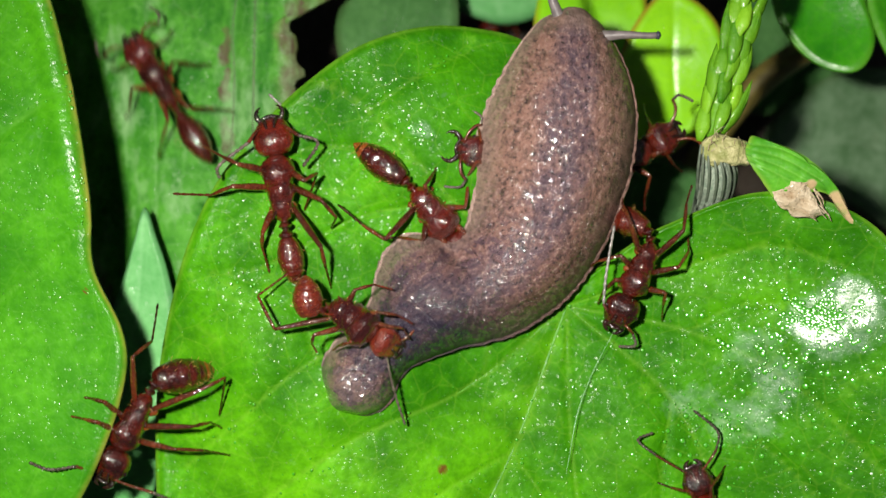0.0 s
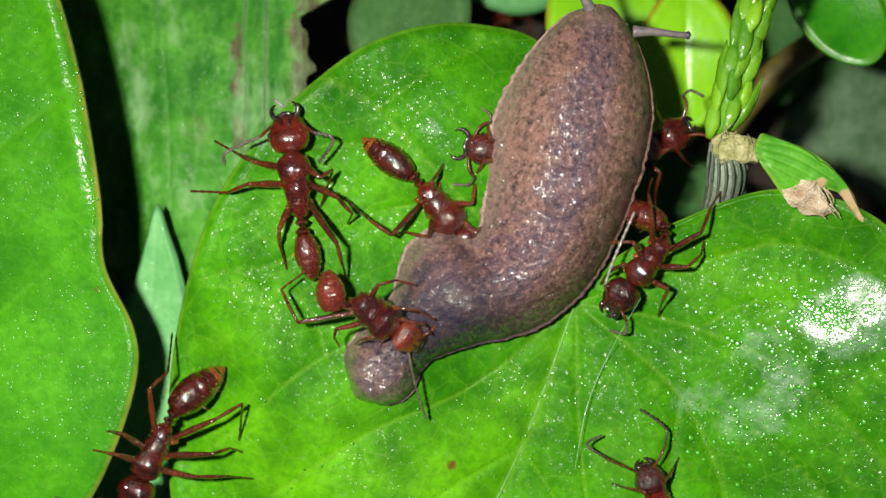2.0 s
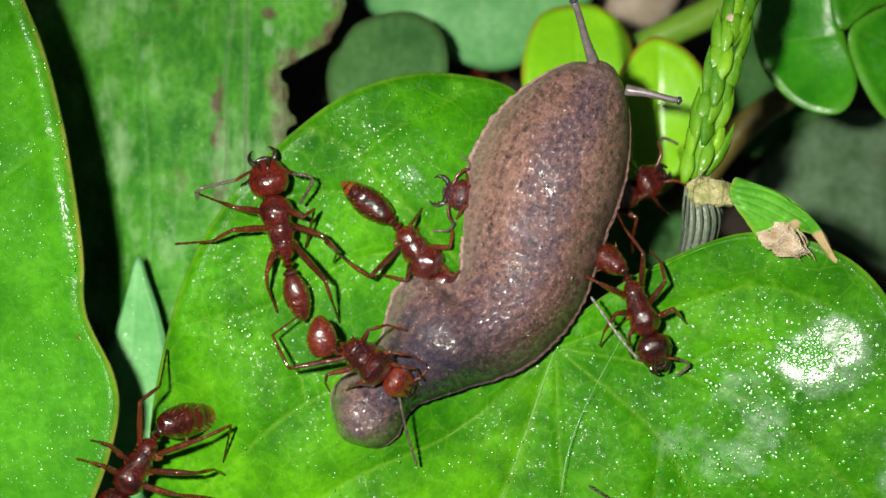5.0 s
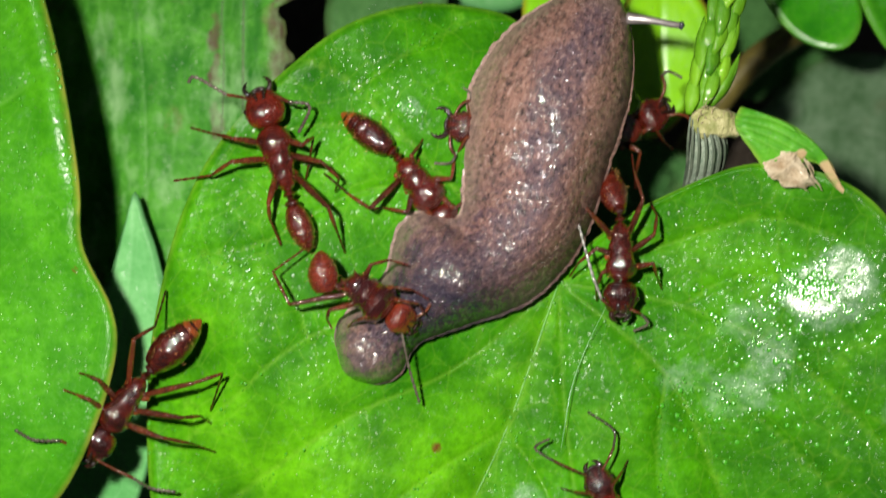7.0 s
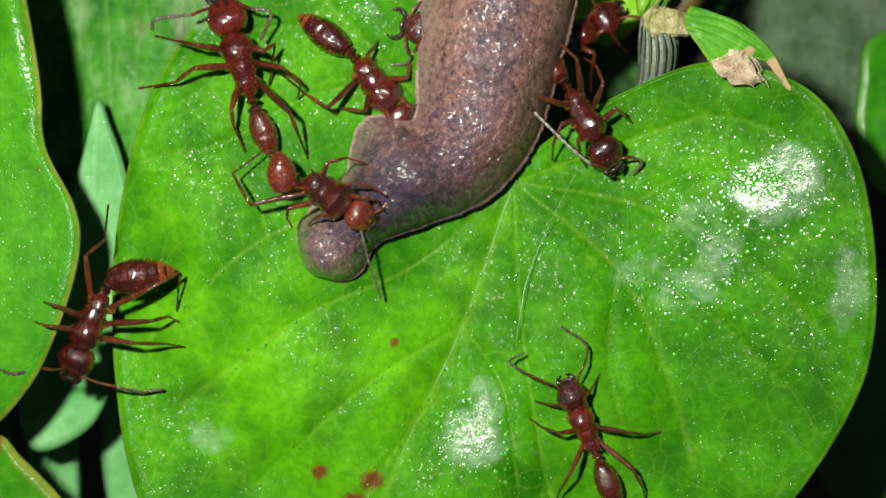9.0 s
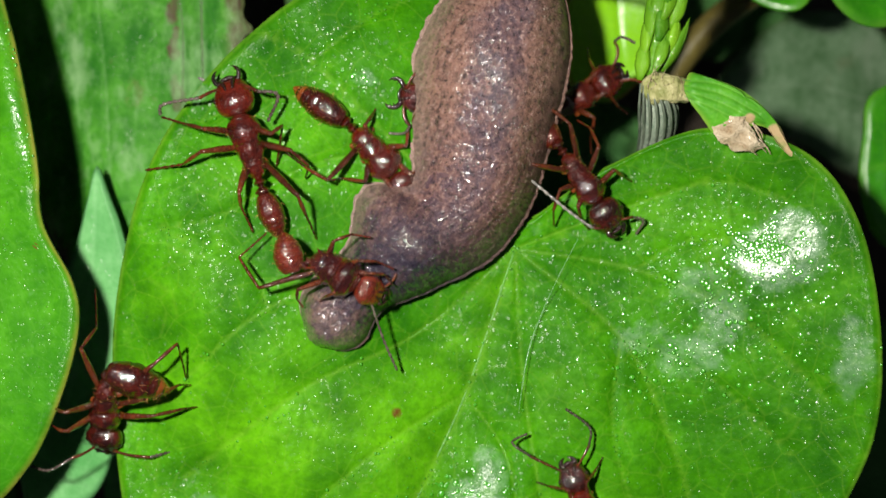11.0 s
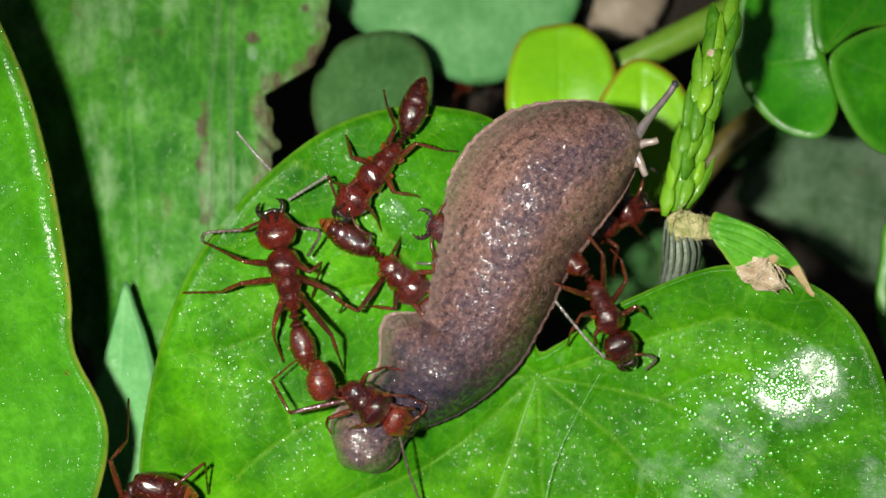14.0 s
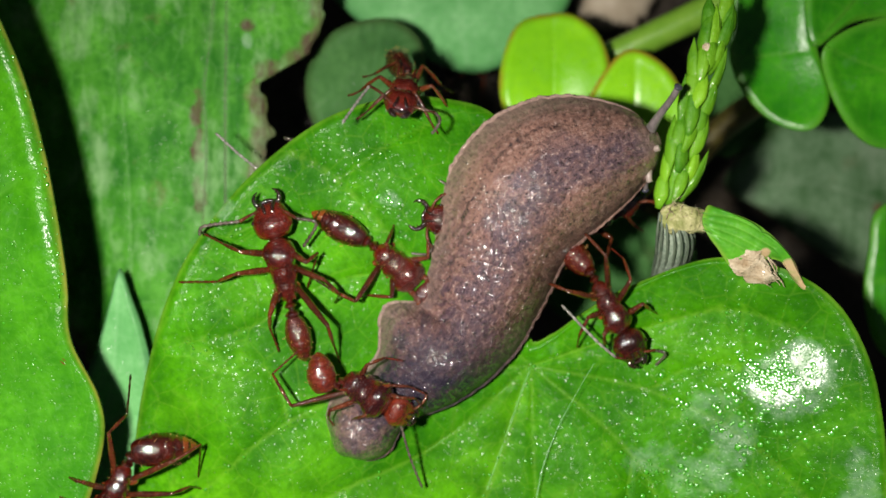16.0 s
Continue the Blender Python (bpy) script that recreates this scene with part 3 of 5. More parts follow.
oval_leaf("oval_leaf", [(-2.4, 15.4), (-4.6, 14.6), (-6.0, 12.4), (-5.6, 9.6), (-3.4, 7.6), (-0.6, 8.6), (0.5, 11.4), (0.4, 13.9), (-0.8, 15.2)], (-2.6, 11.8), -10.0, DARKLEAF,
          "dull dark green oval leaf behind the heart-shaped leaf", (0.05, 0.0), -0.03, [([(-3.6, 8), (-2.4, 12), (-1.8, 15.2)], 0.15)])
oval_leaf("oval_leaf", [(-5.6, 19.0), (-3.6, 16.2), (0.4, 13.9), (3.2, 13.0), (5.8, 13.8), (8.4, 16.0), (9.4, 19.5), (7.0, 25.0), (0.0, 27.0), (-5.0, 24.0)], (2.0, 19.0), -14.5, BLUISH,
          "pale dull green leaf low behind the others", (0.0, 0.02), -0.01, [([(2.0, 26), (2.4, 19), (3.0, 13.5)], 0.2)])
oval_leaf("round_leaf", [(7.4, 15.6), (5.6, 15.0), (4.7, 13.0), (4.6, 10.8), (5.6, 8.4), (8.0, 7.6), (10.0, 9.4), (10.5, 12.2), (10.0, 14.2), (8.8, 15.4)], (7.4, 11.8), -9.0, LIME,
          "small bright lime-green rounded leaf with reddish rim", (0.25, -0.1), -0.03, rim_w=0.2, fold=0.4, veins=[([(7.2, 7.8), (7.5, 11), (7.6, 15.2)], 0.14)])
oval_leaf("round_leaf", [(11.5, 13.4), (10.0, 12.2), (8.8, 9.6), (8.9, 6.2), (11.4, 4.9), (13.7, 7.2), (14.3, 10.2), (13.4, 12.3)], (11.6, 9.6), -7.6, LIME,
          "small bright lime-green rounded leaf with reddish rim", (0.1, 0.1), -0.03, rim_w=0.2, fold=0.2, seed=3.0, veins=[([(12.0, 5.8), (11.6, 9.6), (11.6, 13.0)], 0.14)])
oval_leaf("glossy_leaf", [(16.9, 17.5), (16.4, 14.6), (16.8, 11.8), (18.4, 9.6), (20.4, 9.0), (21.4, 10.6), (20.9, 13.2), (20.2, 16.5), (18.8, 19.0)], (18.8, 13.4), -6.8, ROUND,
          "dark glossy green round leaf", (0.12, 0.05), 0.05, seed=5.0, veins=[([(20.6, 13.2), (19, 13), (16.8, 12.8)], 0.15)])
oval_leaf("glossy_leaf", [(20.7, 13.1), (21.0, 11.2), (22.4, 8.9), (24.4, 8.0), (27.5, 9.0), (28.4, 12.5), (26.0, 14.6), (23.0, 14.4)], (24.4, 11.4), -5.6, ROUND,
          "dark glossy green round leaf", (-0.1, 0.1), 0.04, seed=7.0, veins=[([(20.7, 13.1), (24, 12), (28, 11)], 0.15)])
oval_leaf("glossy_leaf", [(20.5, 13.3), (22.8, 14.6), (26.6, 15.4), (28.4, 18.5), (25.0, 21.5), (21.6, 19.6), (20.2, 16.4)], (23.6, 17.4), -6.2, ROUND,
          "light green glossy round leaf with pale midrib", (0.0, 0.05), 0.03, seed=9.0, veins=[([(20.5, 13.3), (23, 16), (26, 20)], 0.3)])
oval_leaf("shadow_leaf", [(19.0, 6.6), (21.2, 9.4), (24.6, 11.0), (29.0, 9.8), (31.0, 5.0), (29.0, 0.8), (25.0, 2.4), (21.6, 4.8)], (25.0, 6.2), -18.0, PALE,
          "dull bluish leaf deep in the shade", (0.0, 0.1), 0.0, seed=11.0, stains=[(28.6, 5.0, 0.5)], veins=[([(19.4, 6.6), (25, 6.4), (31, 4.6)], 0.15)])
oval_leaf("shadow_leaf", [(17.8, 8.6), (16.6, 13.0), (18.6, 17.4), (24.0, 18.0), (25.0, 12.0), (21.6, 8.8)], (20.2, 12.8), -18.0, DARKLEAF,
          "dull green leaf deep in the shade, darkened in its colour", (0.0, 0.05), 0.0, seed=13.0, veins=[([(18.2, 9.4), (20.5, 13), (23.5, 17.4)], 0.15)])
oval_leaf("shadow_leaf", [(25.3, 5.2), (24.4, 2.6), (24.3, -0.6), (25.6, -3.2), (30.0, -4.0), (34.0, 1.0), (31.0, 6.0)], (28.6, 1.2), -8.0, ROUND,
          "green leaf seen past the broad leaf's edge", (0.05, 0.0), 0.0, seed=15.0, veins=[([(24.5, 1.0), (28, 1.4), (33, 1)], 0.2)])
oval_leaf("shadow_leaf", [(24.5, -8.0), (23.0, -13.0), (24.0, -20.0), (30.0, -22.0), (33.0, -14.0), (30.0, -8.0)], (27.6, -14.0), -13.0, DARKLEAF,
          "dull green leaf deep in the shade, darkened in its colour", (0.0, 0.0), 0.0, seed=17.0, veins=[([(24.5, -8.8), (27.5, -14), (28, -21)], 0.15)])
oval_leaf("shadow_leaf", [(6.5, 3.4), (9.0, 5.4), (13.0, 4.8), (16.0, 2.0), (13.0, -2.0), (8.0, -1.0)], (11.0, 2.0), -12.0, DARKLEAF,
          "dull green leaf deep in the shade, darkened in its colour", (0.0, 0.0), 0.0, seed=19.0, veins=[([(7, 2.2), (11, 2.2), (15.4, 2)], 0.15)])


# ---- ground ----
def ground():
    side, n = 1000.0, 60
    g = np.sign(np.linspace(-1, 1, n)) * np.abs(np.linspace(-1, 1, n)) ** 3 * side
    verts = [(x, y, -24 + 2.5 * noise.fractal((x * 0.12, y * 0.12, 2), 1.0, 2.0, 4)) for y in g for x in g]
    faces = [(j * n + i, j * n + i + 1, (j + 1) * n + i + 1, (j + 1) * n + i) for j in range(n - 1) for i in range(n - 1)]
    thing("ground", mesh("ground", verts, faces, SOIL), "dark damp soil under the plants", "ground", kind="structure")


ground()
thing("pebble", body_mesh("pebble", [(-3, 0.1, 0.1, 0), (-2.2, 1.5, 1.2, 0.1), (0, 2.4, 1.7, 0.2), (2, 1.5, 1.3, 0), (2.8, 0.1, 0.1, 0)], STONE, rough=0.2),
      "pale tan pebble on the soil", "stone", at=at(13.0, 19.0, -21.5, 0, 0, 30))


# ---- grass flower head, sheath and torn leaf ----
def stalk(name, points, radii, material, label, category="stem"):
    return thing(name, tube(name, points, radii, material, 12, 30), label, category)


def spikelet_mesh(k):
    n, w = (1.9, 2.3, 2.7)[k], (0.38, 0.33, 0.36)[k]
    lemma = [tube_data([(0, 0, 0), (0.05, n * 0.3, 0.08), (0.02, n * 0.62, 0.1), (-0.05, n, 0.0)], [0.14, w, w * 0.82, 0.02], 9, 12, 0.55)]
    lemma += [tube_data([(d * w * 0.4, n * 0.08, 0.05), (d * w * 0.75 + 0.05, n * 0.35, 0.2 - 0.1 * abs(d)), (d * w * 0.5, n * 0.65, 0.24 - 0.1 * abs(d)), (-0.04, n * 0.97, 0.03)], [0.02, 0.045, 0.04, 0.01], 4, 9) for d in (-0.8, 0, 0.8)]
    return joined("spikelet", lemma, SPIKE)


def grass_head():
    root = thing("grass_flower_head", None, "green grass flower spike with overlapping glossy spikelets", "grass", at=at(11.8, 5.1, 0.2))
    axis = spline([(0, 0, 0.2), (0.7, 3.7, 0.9), (1.5, 6.8, 1.0), (2.7, 9.4, 0.6)], 40)
    part("rachis", mesh("rachis", *tube_data(axis[::6], [0.3, 0.3, 0.22, 0.16, 0.1], 8, 26), SPIKE), root, "thin green flower axis")
    meshes = [spikelet_mesh(k) for k in range(3)]
    for i in range(27):
        u = i / 27
        p = axis[int(u * 35)]
        side = (-1, 1, 0)[i % 3]
        part("spikelet", meshes[(i * 7) % 5 % 3], root, at=at(p[0] + side * (0.52 + 0.08 * math.sin(i * 4.1)) * (1 - 0.45 * u), p[1] - 0.2 + 0.2 * math.sin(i * 2.7), p[2] + (0.5 if side == 0 else 0.15) * (1 - 0.4 * u),
                                              3 + 6 * math.sin(i * 2.1), 30 * math.sin(i * 1.7) + side * 25, -14 - side * 3 + 6 * math.sin(i * 5.3)))
    tip = tube_data([(2.2, 8.3, 0.9), (2.5, 9.0, 1.0), (2.75, 9.6, 0.9)], [0.22, 0.26, 0.06], 8, 10)
    part("dry_tip", mesh("dry_tip", *tip, STRAW), root, "dry straw-coloured tip")
    part("dry_scale", mesh("dry_scale", *tube_data([(1.35, 6.5, 1.3), (1.45, 7.0, 1.45), (1.55, 7.5, 1.3)], [0.1, 0.28, 0.08], 8, 10, 0.6), STRAW), root, "dry straw-coloured scale")


grass_head()
SHEATH_LINE = [(11.8, 4.8, 0.8), (12.1, 3.8, 0.3), (12.3, 2.7, -1.2), (12.3, 1.5, -3.5)]
sheath = stalk("leaf_sheath", SHEATH_LINE, [0.5, 0.85, 0.8, 0.6], SHEATH, "pale translucent ribbed grass sheath", "stem")
for k in range(8):
    a = math.radians(15 + 21 * k)
    part("rib", tube("rib", [(x + r * math.cos(a), y - r * 0.55 * math.sin(a), z + r * 0.84 * math.sin(a)) for (x, y, z), r in zip(SHEATH_LINE, (0.54, 0.9, 0.86, 0.64))], [0.06, 0.075, 0.06], DARK_RIB, 5, 14), sheath, "dark thin rib")
KNOT = plain_material("grass_node", (0.16, 0.20, 0.03), (0.56, 0.50, 0.27), 0.55, 1.0, 0.2, 0.9, 0.12)
knot = thing("grass_knot", body_mesh("grass_knot", [(-0.9, 0.25, 0.2, -0.1), (-0.5, 0.62, 0.5, 0), (0.1, 0.66, 0.55, 0.1), (0.7, 0.55, 0.45, 0.1), (1.2, 0.5, 0.3, 0), (1.5, 0.2, 0.1, 0)], KNOT, 20, 26, 0.35),
             "knobbly straw-coloured grass node with hairs", "stem", at=at(12.2, 4.45, 0.95, 0, 0, -8))
rng = random.Random(8)
for k in range(9):
    p = np.array([rng.uniform(-0.7, 1.0), rng.uniform(-0.4, 0.55), 0.45])
    part("hair", tube("hair", [p, p + (rng.uniform(-0.2, 0.2), 0.25, 0.15), p + (rng.uniform(-0.4, 0.4), 0.5, 0.2)], [0.02, 0.016, 0.006], STRAW, 4, 6), knot, "fine pale hair")


TORN = leaf_material("torn_leaf_green", (0.03, 0.19, 0.008), (0.10, 0.36, 0.02), (0.22, 0.46, 0.08), (0.2, 0.32, 0.04), rough=0.3, wet=0.4, gloss=0.2, dead=(0.44, 0.32, 0.17))


def torn_leaf():
    ribs = [([(13.0, 4.7 - 0.25 * k), (14.6, 4.4 - 0.4 * k), (16.2, 3.5 - 0.4 * k)], 0.07) for k in range(4)]

    def curl(x, y):
        return 2.2 - 0.2 * (y - 3.6) ** 2 * (1 if y > 2.6 else 0.35) - (0.13 if y <= 2.6 else 0.0) + 0.05 * (x - 13)
    root = leaf("torn_grass_leaf", [(13.0, 4.4), (13.3, 5.0), (13.6, 5.0), (14.6, 4.6), (15.6, 4.1), (16.4, 3.4), (17.1, 2.6), (17.4, 2.0), (17.8, 1.3), (18.1, 0.9), (17.8, 1.0), (17.4, 1.4), (17.0, 1.9), (16.7, 2.4), (16.2, 2.6), (15.9, 2.6), (15.4, 2.6), (14.8, 2.4), (14.3, 2.3), (13.9, 2.8), (13.5, 3.3), (13.2, 3.8)], (15.6, 3.8), curl, TORN, "short green grass leaf with a torn dead brown end", ribs, rings=40, around=170, thick=0.08, ragged=0.06, seed=2.0,
                stains=[(17.3, 2.0, 0.55), (17.7, 1.5, 0.6), (18.0, 1.0, 0.6), (16.9, 2.3, 0.45), (15.8, 2.9, 0.3)], rim_w=0.12)
    part("dead_patch", leaf_mesh("dead_patch", [(14.3, 2.7), (14.8, 3.0), (15.2, 3.2), (15.7, 3.1), (15.6, 2.8), (15.8, 2.5), (16.1, 2.2), (16.4, 1.8), (16.7, 1.6), (16.3, 1.5), (16.0, 1.4), (15.6, 1.5), (15.2, 1.5), (14.8, 1.7), (14.5, 1.8), (14.3, 2.2)], (15.2, 2.4), lambda x, y: curl(x, y) + 0.07 + 0.12 * noise.noise((x * 1.6, y * 1.6, 5)), STRAW, rings=16, around=110, thick=0.07, ragged=0.22, seed=6.0), root,
         "ragged pale straw-coloured dead patch")
    for k, line in enumerate([[(15.9, 2.7), (16.2, 2.2), (16.5, 1.7)], [(16.0, 2.6), (16.3, 2.3), (16.4, 2.0)], [(16.0, 2.2), (16.2, 1.8), (16.6, 1.4)], [(16.2, 2.0), (16.6, 1.6), (16.8, 1.3)], [(15.5, 1.7), (15.9, 1.5), (16.2, 1.3)]]):
        part("fibre", tube("fibre", [(x, y, curl(x, y) + 0.12 - 0.08 * q) for q, (x, y) in enumerate(line)], [0.05 - 0.006 * k, 0.04, 0.012], STRAW, 5, 8), root, "frayed dry fibre")


torn_leaf()
stalk("green_stem", [(9.5, 12.9, -12.5), (13.0, 14.5, -12.0), (17.0, 16.4, -11.6), (24.0, 19.6, -11.0)], [0.8, 0.85, 0.9, 1.0], STEM, "smooth yellow-green plant stem")
stalk("brown_stem", [(21.0, 11.9, -14.0), (18.0, 9.8, -14.2), (15.6, 7.0, -14.6), (13.4, 3.0, -15.4)], [0.75, 0.8, 0.8, 0.8], plain_material("brown_stem", (0.10, 0.08, 0.02), (0.16, 0.13, 0.03), 0.4),
      "olive-brown plant stem in the shade")


# ---- water on the leaves ----
def droplets(name, count, place, lo, hi, label):
    rng = random.Random(5)
    verts, faces = [], []
    while count > 0:
        p = place(rng)
        if p is None:
            continue
        count -= 1
        x, y, height, grow = p
        r = (lo + (hi - lo) * rng.random() ** 3) * grow
        z = height(x, y) + 0.1
        gx, gy = (height(x + 0.1, y) - height(x - 0.1, y)) / 0.2, (height(x, y + 0.1) - height(x, y - 0.1)) / 0.2
        base = len(verts)
        for h, q in ((-0.1, 1.0), (0.12, 0.8), (0.2, 0.45)):
            for k in range(7):
                a = 2 * math.pi * k / 7
                dx, dy = r * q * math.cos(a), r * q * math.sin(a)
                verts.append((x + dx, y + dy, z + r * h + gx * dx + gy * dy))
        verts.append((x, y, z + r * 0.23))
        for j in range(2):
            for k in range(7):
                a, b = base + j * 7 + k, base + j * 7 + (k + 1) % 7
                faces.append((a, b, b + 7, a + 7))
        for k in range(7):
            faces.append((base + 14 + k, base + 14 + (k + 1) % 7, base + 21))
        faces.append(tuple(base + k for k in range(7))[::-1])
    thing(name, mesh(name, verts, faces, WATER), label, "water drops", kind="stuff")


main_edge = spline(MAIN_OUTLINE, 200, closed=True)


def inside(x, y, poly):
    hit = False
    for (x0, y0), (x1, y1) in zip(poly, np.roll(poly, -1, axis=0)):
        if (y0 > y) != (y1 > y) and x < (x1 - x0) * (y - y0) / (y1 - y0) + x0:
            hit = not hit
    return hit


def on_main(rng):
    k = rng.random()
    if k < 0.2:
        x, y = rng.uniform(-13, 21), rng.uniform(-19, 10)
        if rng.random() < 0.45:
            return None
    elif k < 0.215:
        # the left cluster is added to give a white glare at the leaf edge
        x, y = (rng.gauss(-9.0, 0.3), rng.gauss(5.1, 0.4)) if rng.random() < 0.6 else (rng.gauss(-1.3, 0.35), rng.gauss(5.4, 0.3))
    elif k < 0.5:
        q, a = abs(rng.gauss(0, 1.0)), rng.uniform(0, 6.283)
        x, y = 16.5 + 1.05 * q * math.cos(a) + 0.5 * math.sin(5 * a), -3.0 + 1.0 * q * math.sin(a)
    elif k < 0.60:
        x, y = rng.gauss(16.2, 2.4), rng.gauss(-4.5, 2.2)
    elif k < 0.66:
        x, y = rng.gauss(13.0, 2.2), rng.gauss(-8.0, 1.5)
    elif k < 0.76:
        x, y = rng.gauss(3.5, 1.1), rng.gauss(-14.4, 1.1)
    elif k < 0.84:
        # drops added along the margin to give its white edge glints
        i = rng.randrange(60, 130)
        e = main_edge[i] * 0.985 + np.array([4.0, -6.0]) * 0.015
        x, y = e[0] + rng.gauss(0, 0.12), e[1] + rng.gauss(0, 0.12)
    else:
        line, _ = MAIN_VEINS[rng.randrange(len(MAIN_VEINS))]
        p = spline(line, 20)[rng.randrange(20)]
        x, y = p[0] + rng.gauss(0, 0.22), p[1] + rng.gauss(0, 0.22)
    return (x, y, leaf_height, 1.0 if 0.2 <= k < 0.76 else 0.55) if inside(x, y, main_edge) else None


TALL_EDGE = spline([(-18.6, 14.5), (-17.2, 10.8), (-16.0, 6.0), (-15.4, 2.2), (-15.3, -0.9), (-14.1, -3.6), (-13.9, -5.6), (-14.7, -8.6), (-16.3, -11.7)], 200)


def on_tall(rng):
    p = TALL_EDGE[rng.randrange(200)] if rng.random() < 0.55 else TALL_EDGE[rng.randrange(110)]
    # drops close to the rim are added for the white glints of its roll
    back = abs(rng.gauss(0.32, 0.12)) if rng.random() < 0.35 else rng.uniform(0.3, 6.0)
    if back < 0.6 and p[1] < 1.0:
        return None
    x, y = p[0] - back, p[1] + rng.gauss(0, 0.1)
    return x, y, lambda u, v: 2.43 + 0.06 * max(0.0, -15 - u) + 0.2 * math.sin(v * 0.5) + 0.02 * v, 0.6 if back > 0.6 else 1.0


droplets("water_droplets", 700, on_tall, 0.03, 0.11, "tiny clear water drops on the tall leaf, with glint drops added along its rim")
def anywhere(rng):
    x, y = rng.uniform(-13, 21), rng.uniform(-20, 10)
    return (x, y, leaf_height, 1.0) if inside(x, y, main_edge) else None


droplets("water_droplets", 1500, anywhere, 0.012, 0.065, "finest water drops sprinkled over the broad leaf")
droplets("water_droplets", 3000, on_main, 0.035, 0.15, "tiny clear water drops scattered on the leaf")


# ---- the slug: rigid pieces along a bending back ----
# seconds: five places of the back's line from tail to head
BACK = {
    0.0: [(-3.9, -6.0), (-0.5, -2.6), (3.8, 0.3), (5.2, 5.3), (5.7, 10.8)],
    1.5: [(-3.4, -5.8), (-0.3, -2.7), (3.9, 0.2), (5.4, 5.4), (6.3, 10.8)],
    3.5: [(-3.2, -5.5), (0.2, -2.5), (3.9, 0.3), (5.3, 5.0), (7.4, 10.4)],
    6.0: [(-3.0, -5.5), (0.2, -2.6), (3.9, 0.4), (5.2, 5.3), (7.9, 10.3)],
    8.2: [(-2.9, -5.6), (0.3, -2.8), (3.9, 0.4), (5.1, 5.4), (7.6, 10.4)],
    10.8: [(-2.7, -5.5), (0.6, -2.5), (3.7, 0.6), (4.7, 5.5), (6.4, 10.9)],
    12.0: [(-2.7, -5.5), (0.9, -2.2), (3.6, 1.0), (5.2, 5.8), (8.8, 11.5)],
    13.5: [(-2.4, -5.3), (0.9, -2.1), (3.3, 1.8), (5.3, 6.0), (9.5, 9.6)],
    14.5: [(-2.5, -5.4), (1.1, -2.0), (3.5, 1.7), (5.5, 6.1), (10.7, 8.8)],
    16.0: [(-2.4, -5.3), (1.1, -2.1), (3.4, 1.6), (5.7, 6.0), (11.3, 8.1)],
}
PIECES, LENGTH = 34, 21.5
# half widths of the foot's rim from tail to head, on the slug's left and right
RIM_LEFT = [(0.0, 0.3), (0.02, 1.45), (0.05, 1.95), (0.10, 2.1), (0.15, 2.0), (0.20, 2.2), (0.24, 2.85), (0.28, 3.5), (0.32, 3.5), (0.35, 2.7), (0.385, 2.1), (0.43, 2.6), (0.50, 3.15), (0.58, 3.45),
            (0.65, 3.7), (0.72, 3.8), (0.79, 3.6), (0.86, 3.1), (0.92, 2.4), (0.96, 1.8), (0.985, 1.25), (1.0, 0.4)]
RIM_RIGHT = [(0.0, 0.3), (0.02, 1.2), (0.05, 1.65), (0.085, 1.75), (0.12, 1.35), (0.155, 1.25), (0.20, 1.65), (0.24, 2.05), (0.32, 2.65), (0.40, 3.05), (0.48, 3.0), (0.55, 3.0), (0.62, 3.2),
             (0.70, 3.45), (0.80, 3.3), (0.86, 2.9), (0.91, 2.35), (0.95, 1.75), (0.985, 1.15), (1.0, 0.4)]
# height of the rim over the place's zero, from tail to head
REST = [(0.0, 0.0), (0.1, -0.15), (0.25, -0.55), (0.4, -0.65), (0.6, -0.2), (0.75, 0.05), (1.0, 0.0)]


def along_rim(u, table):
    return float(np.mean([np.interp(min(max(u + e, 0), 1), [a for a, _ in table], [b for _, b in table]) for e in (-0.01, 0, 0.01)]))


def back_line(t):
    p = np.array(BACK[t])
    d = p[0] - p[1]
    return spline(np.concatenate([p[:1] + d / np.linalg.norm(d) * 1.5, p]), 401)


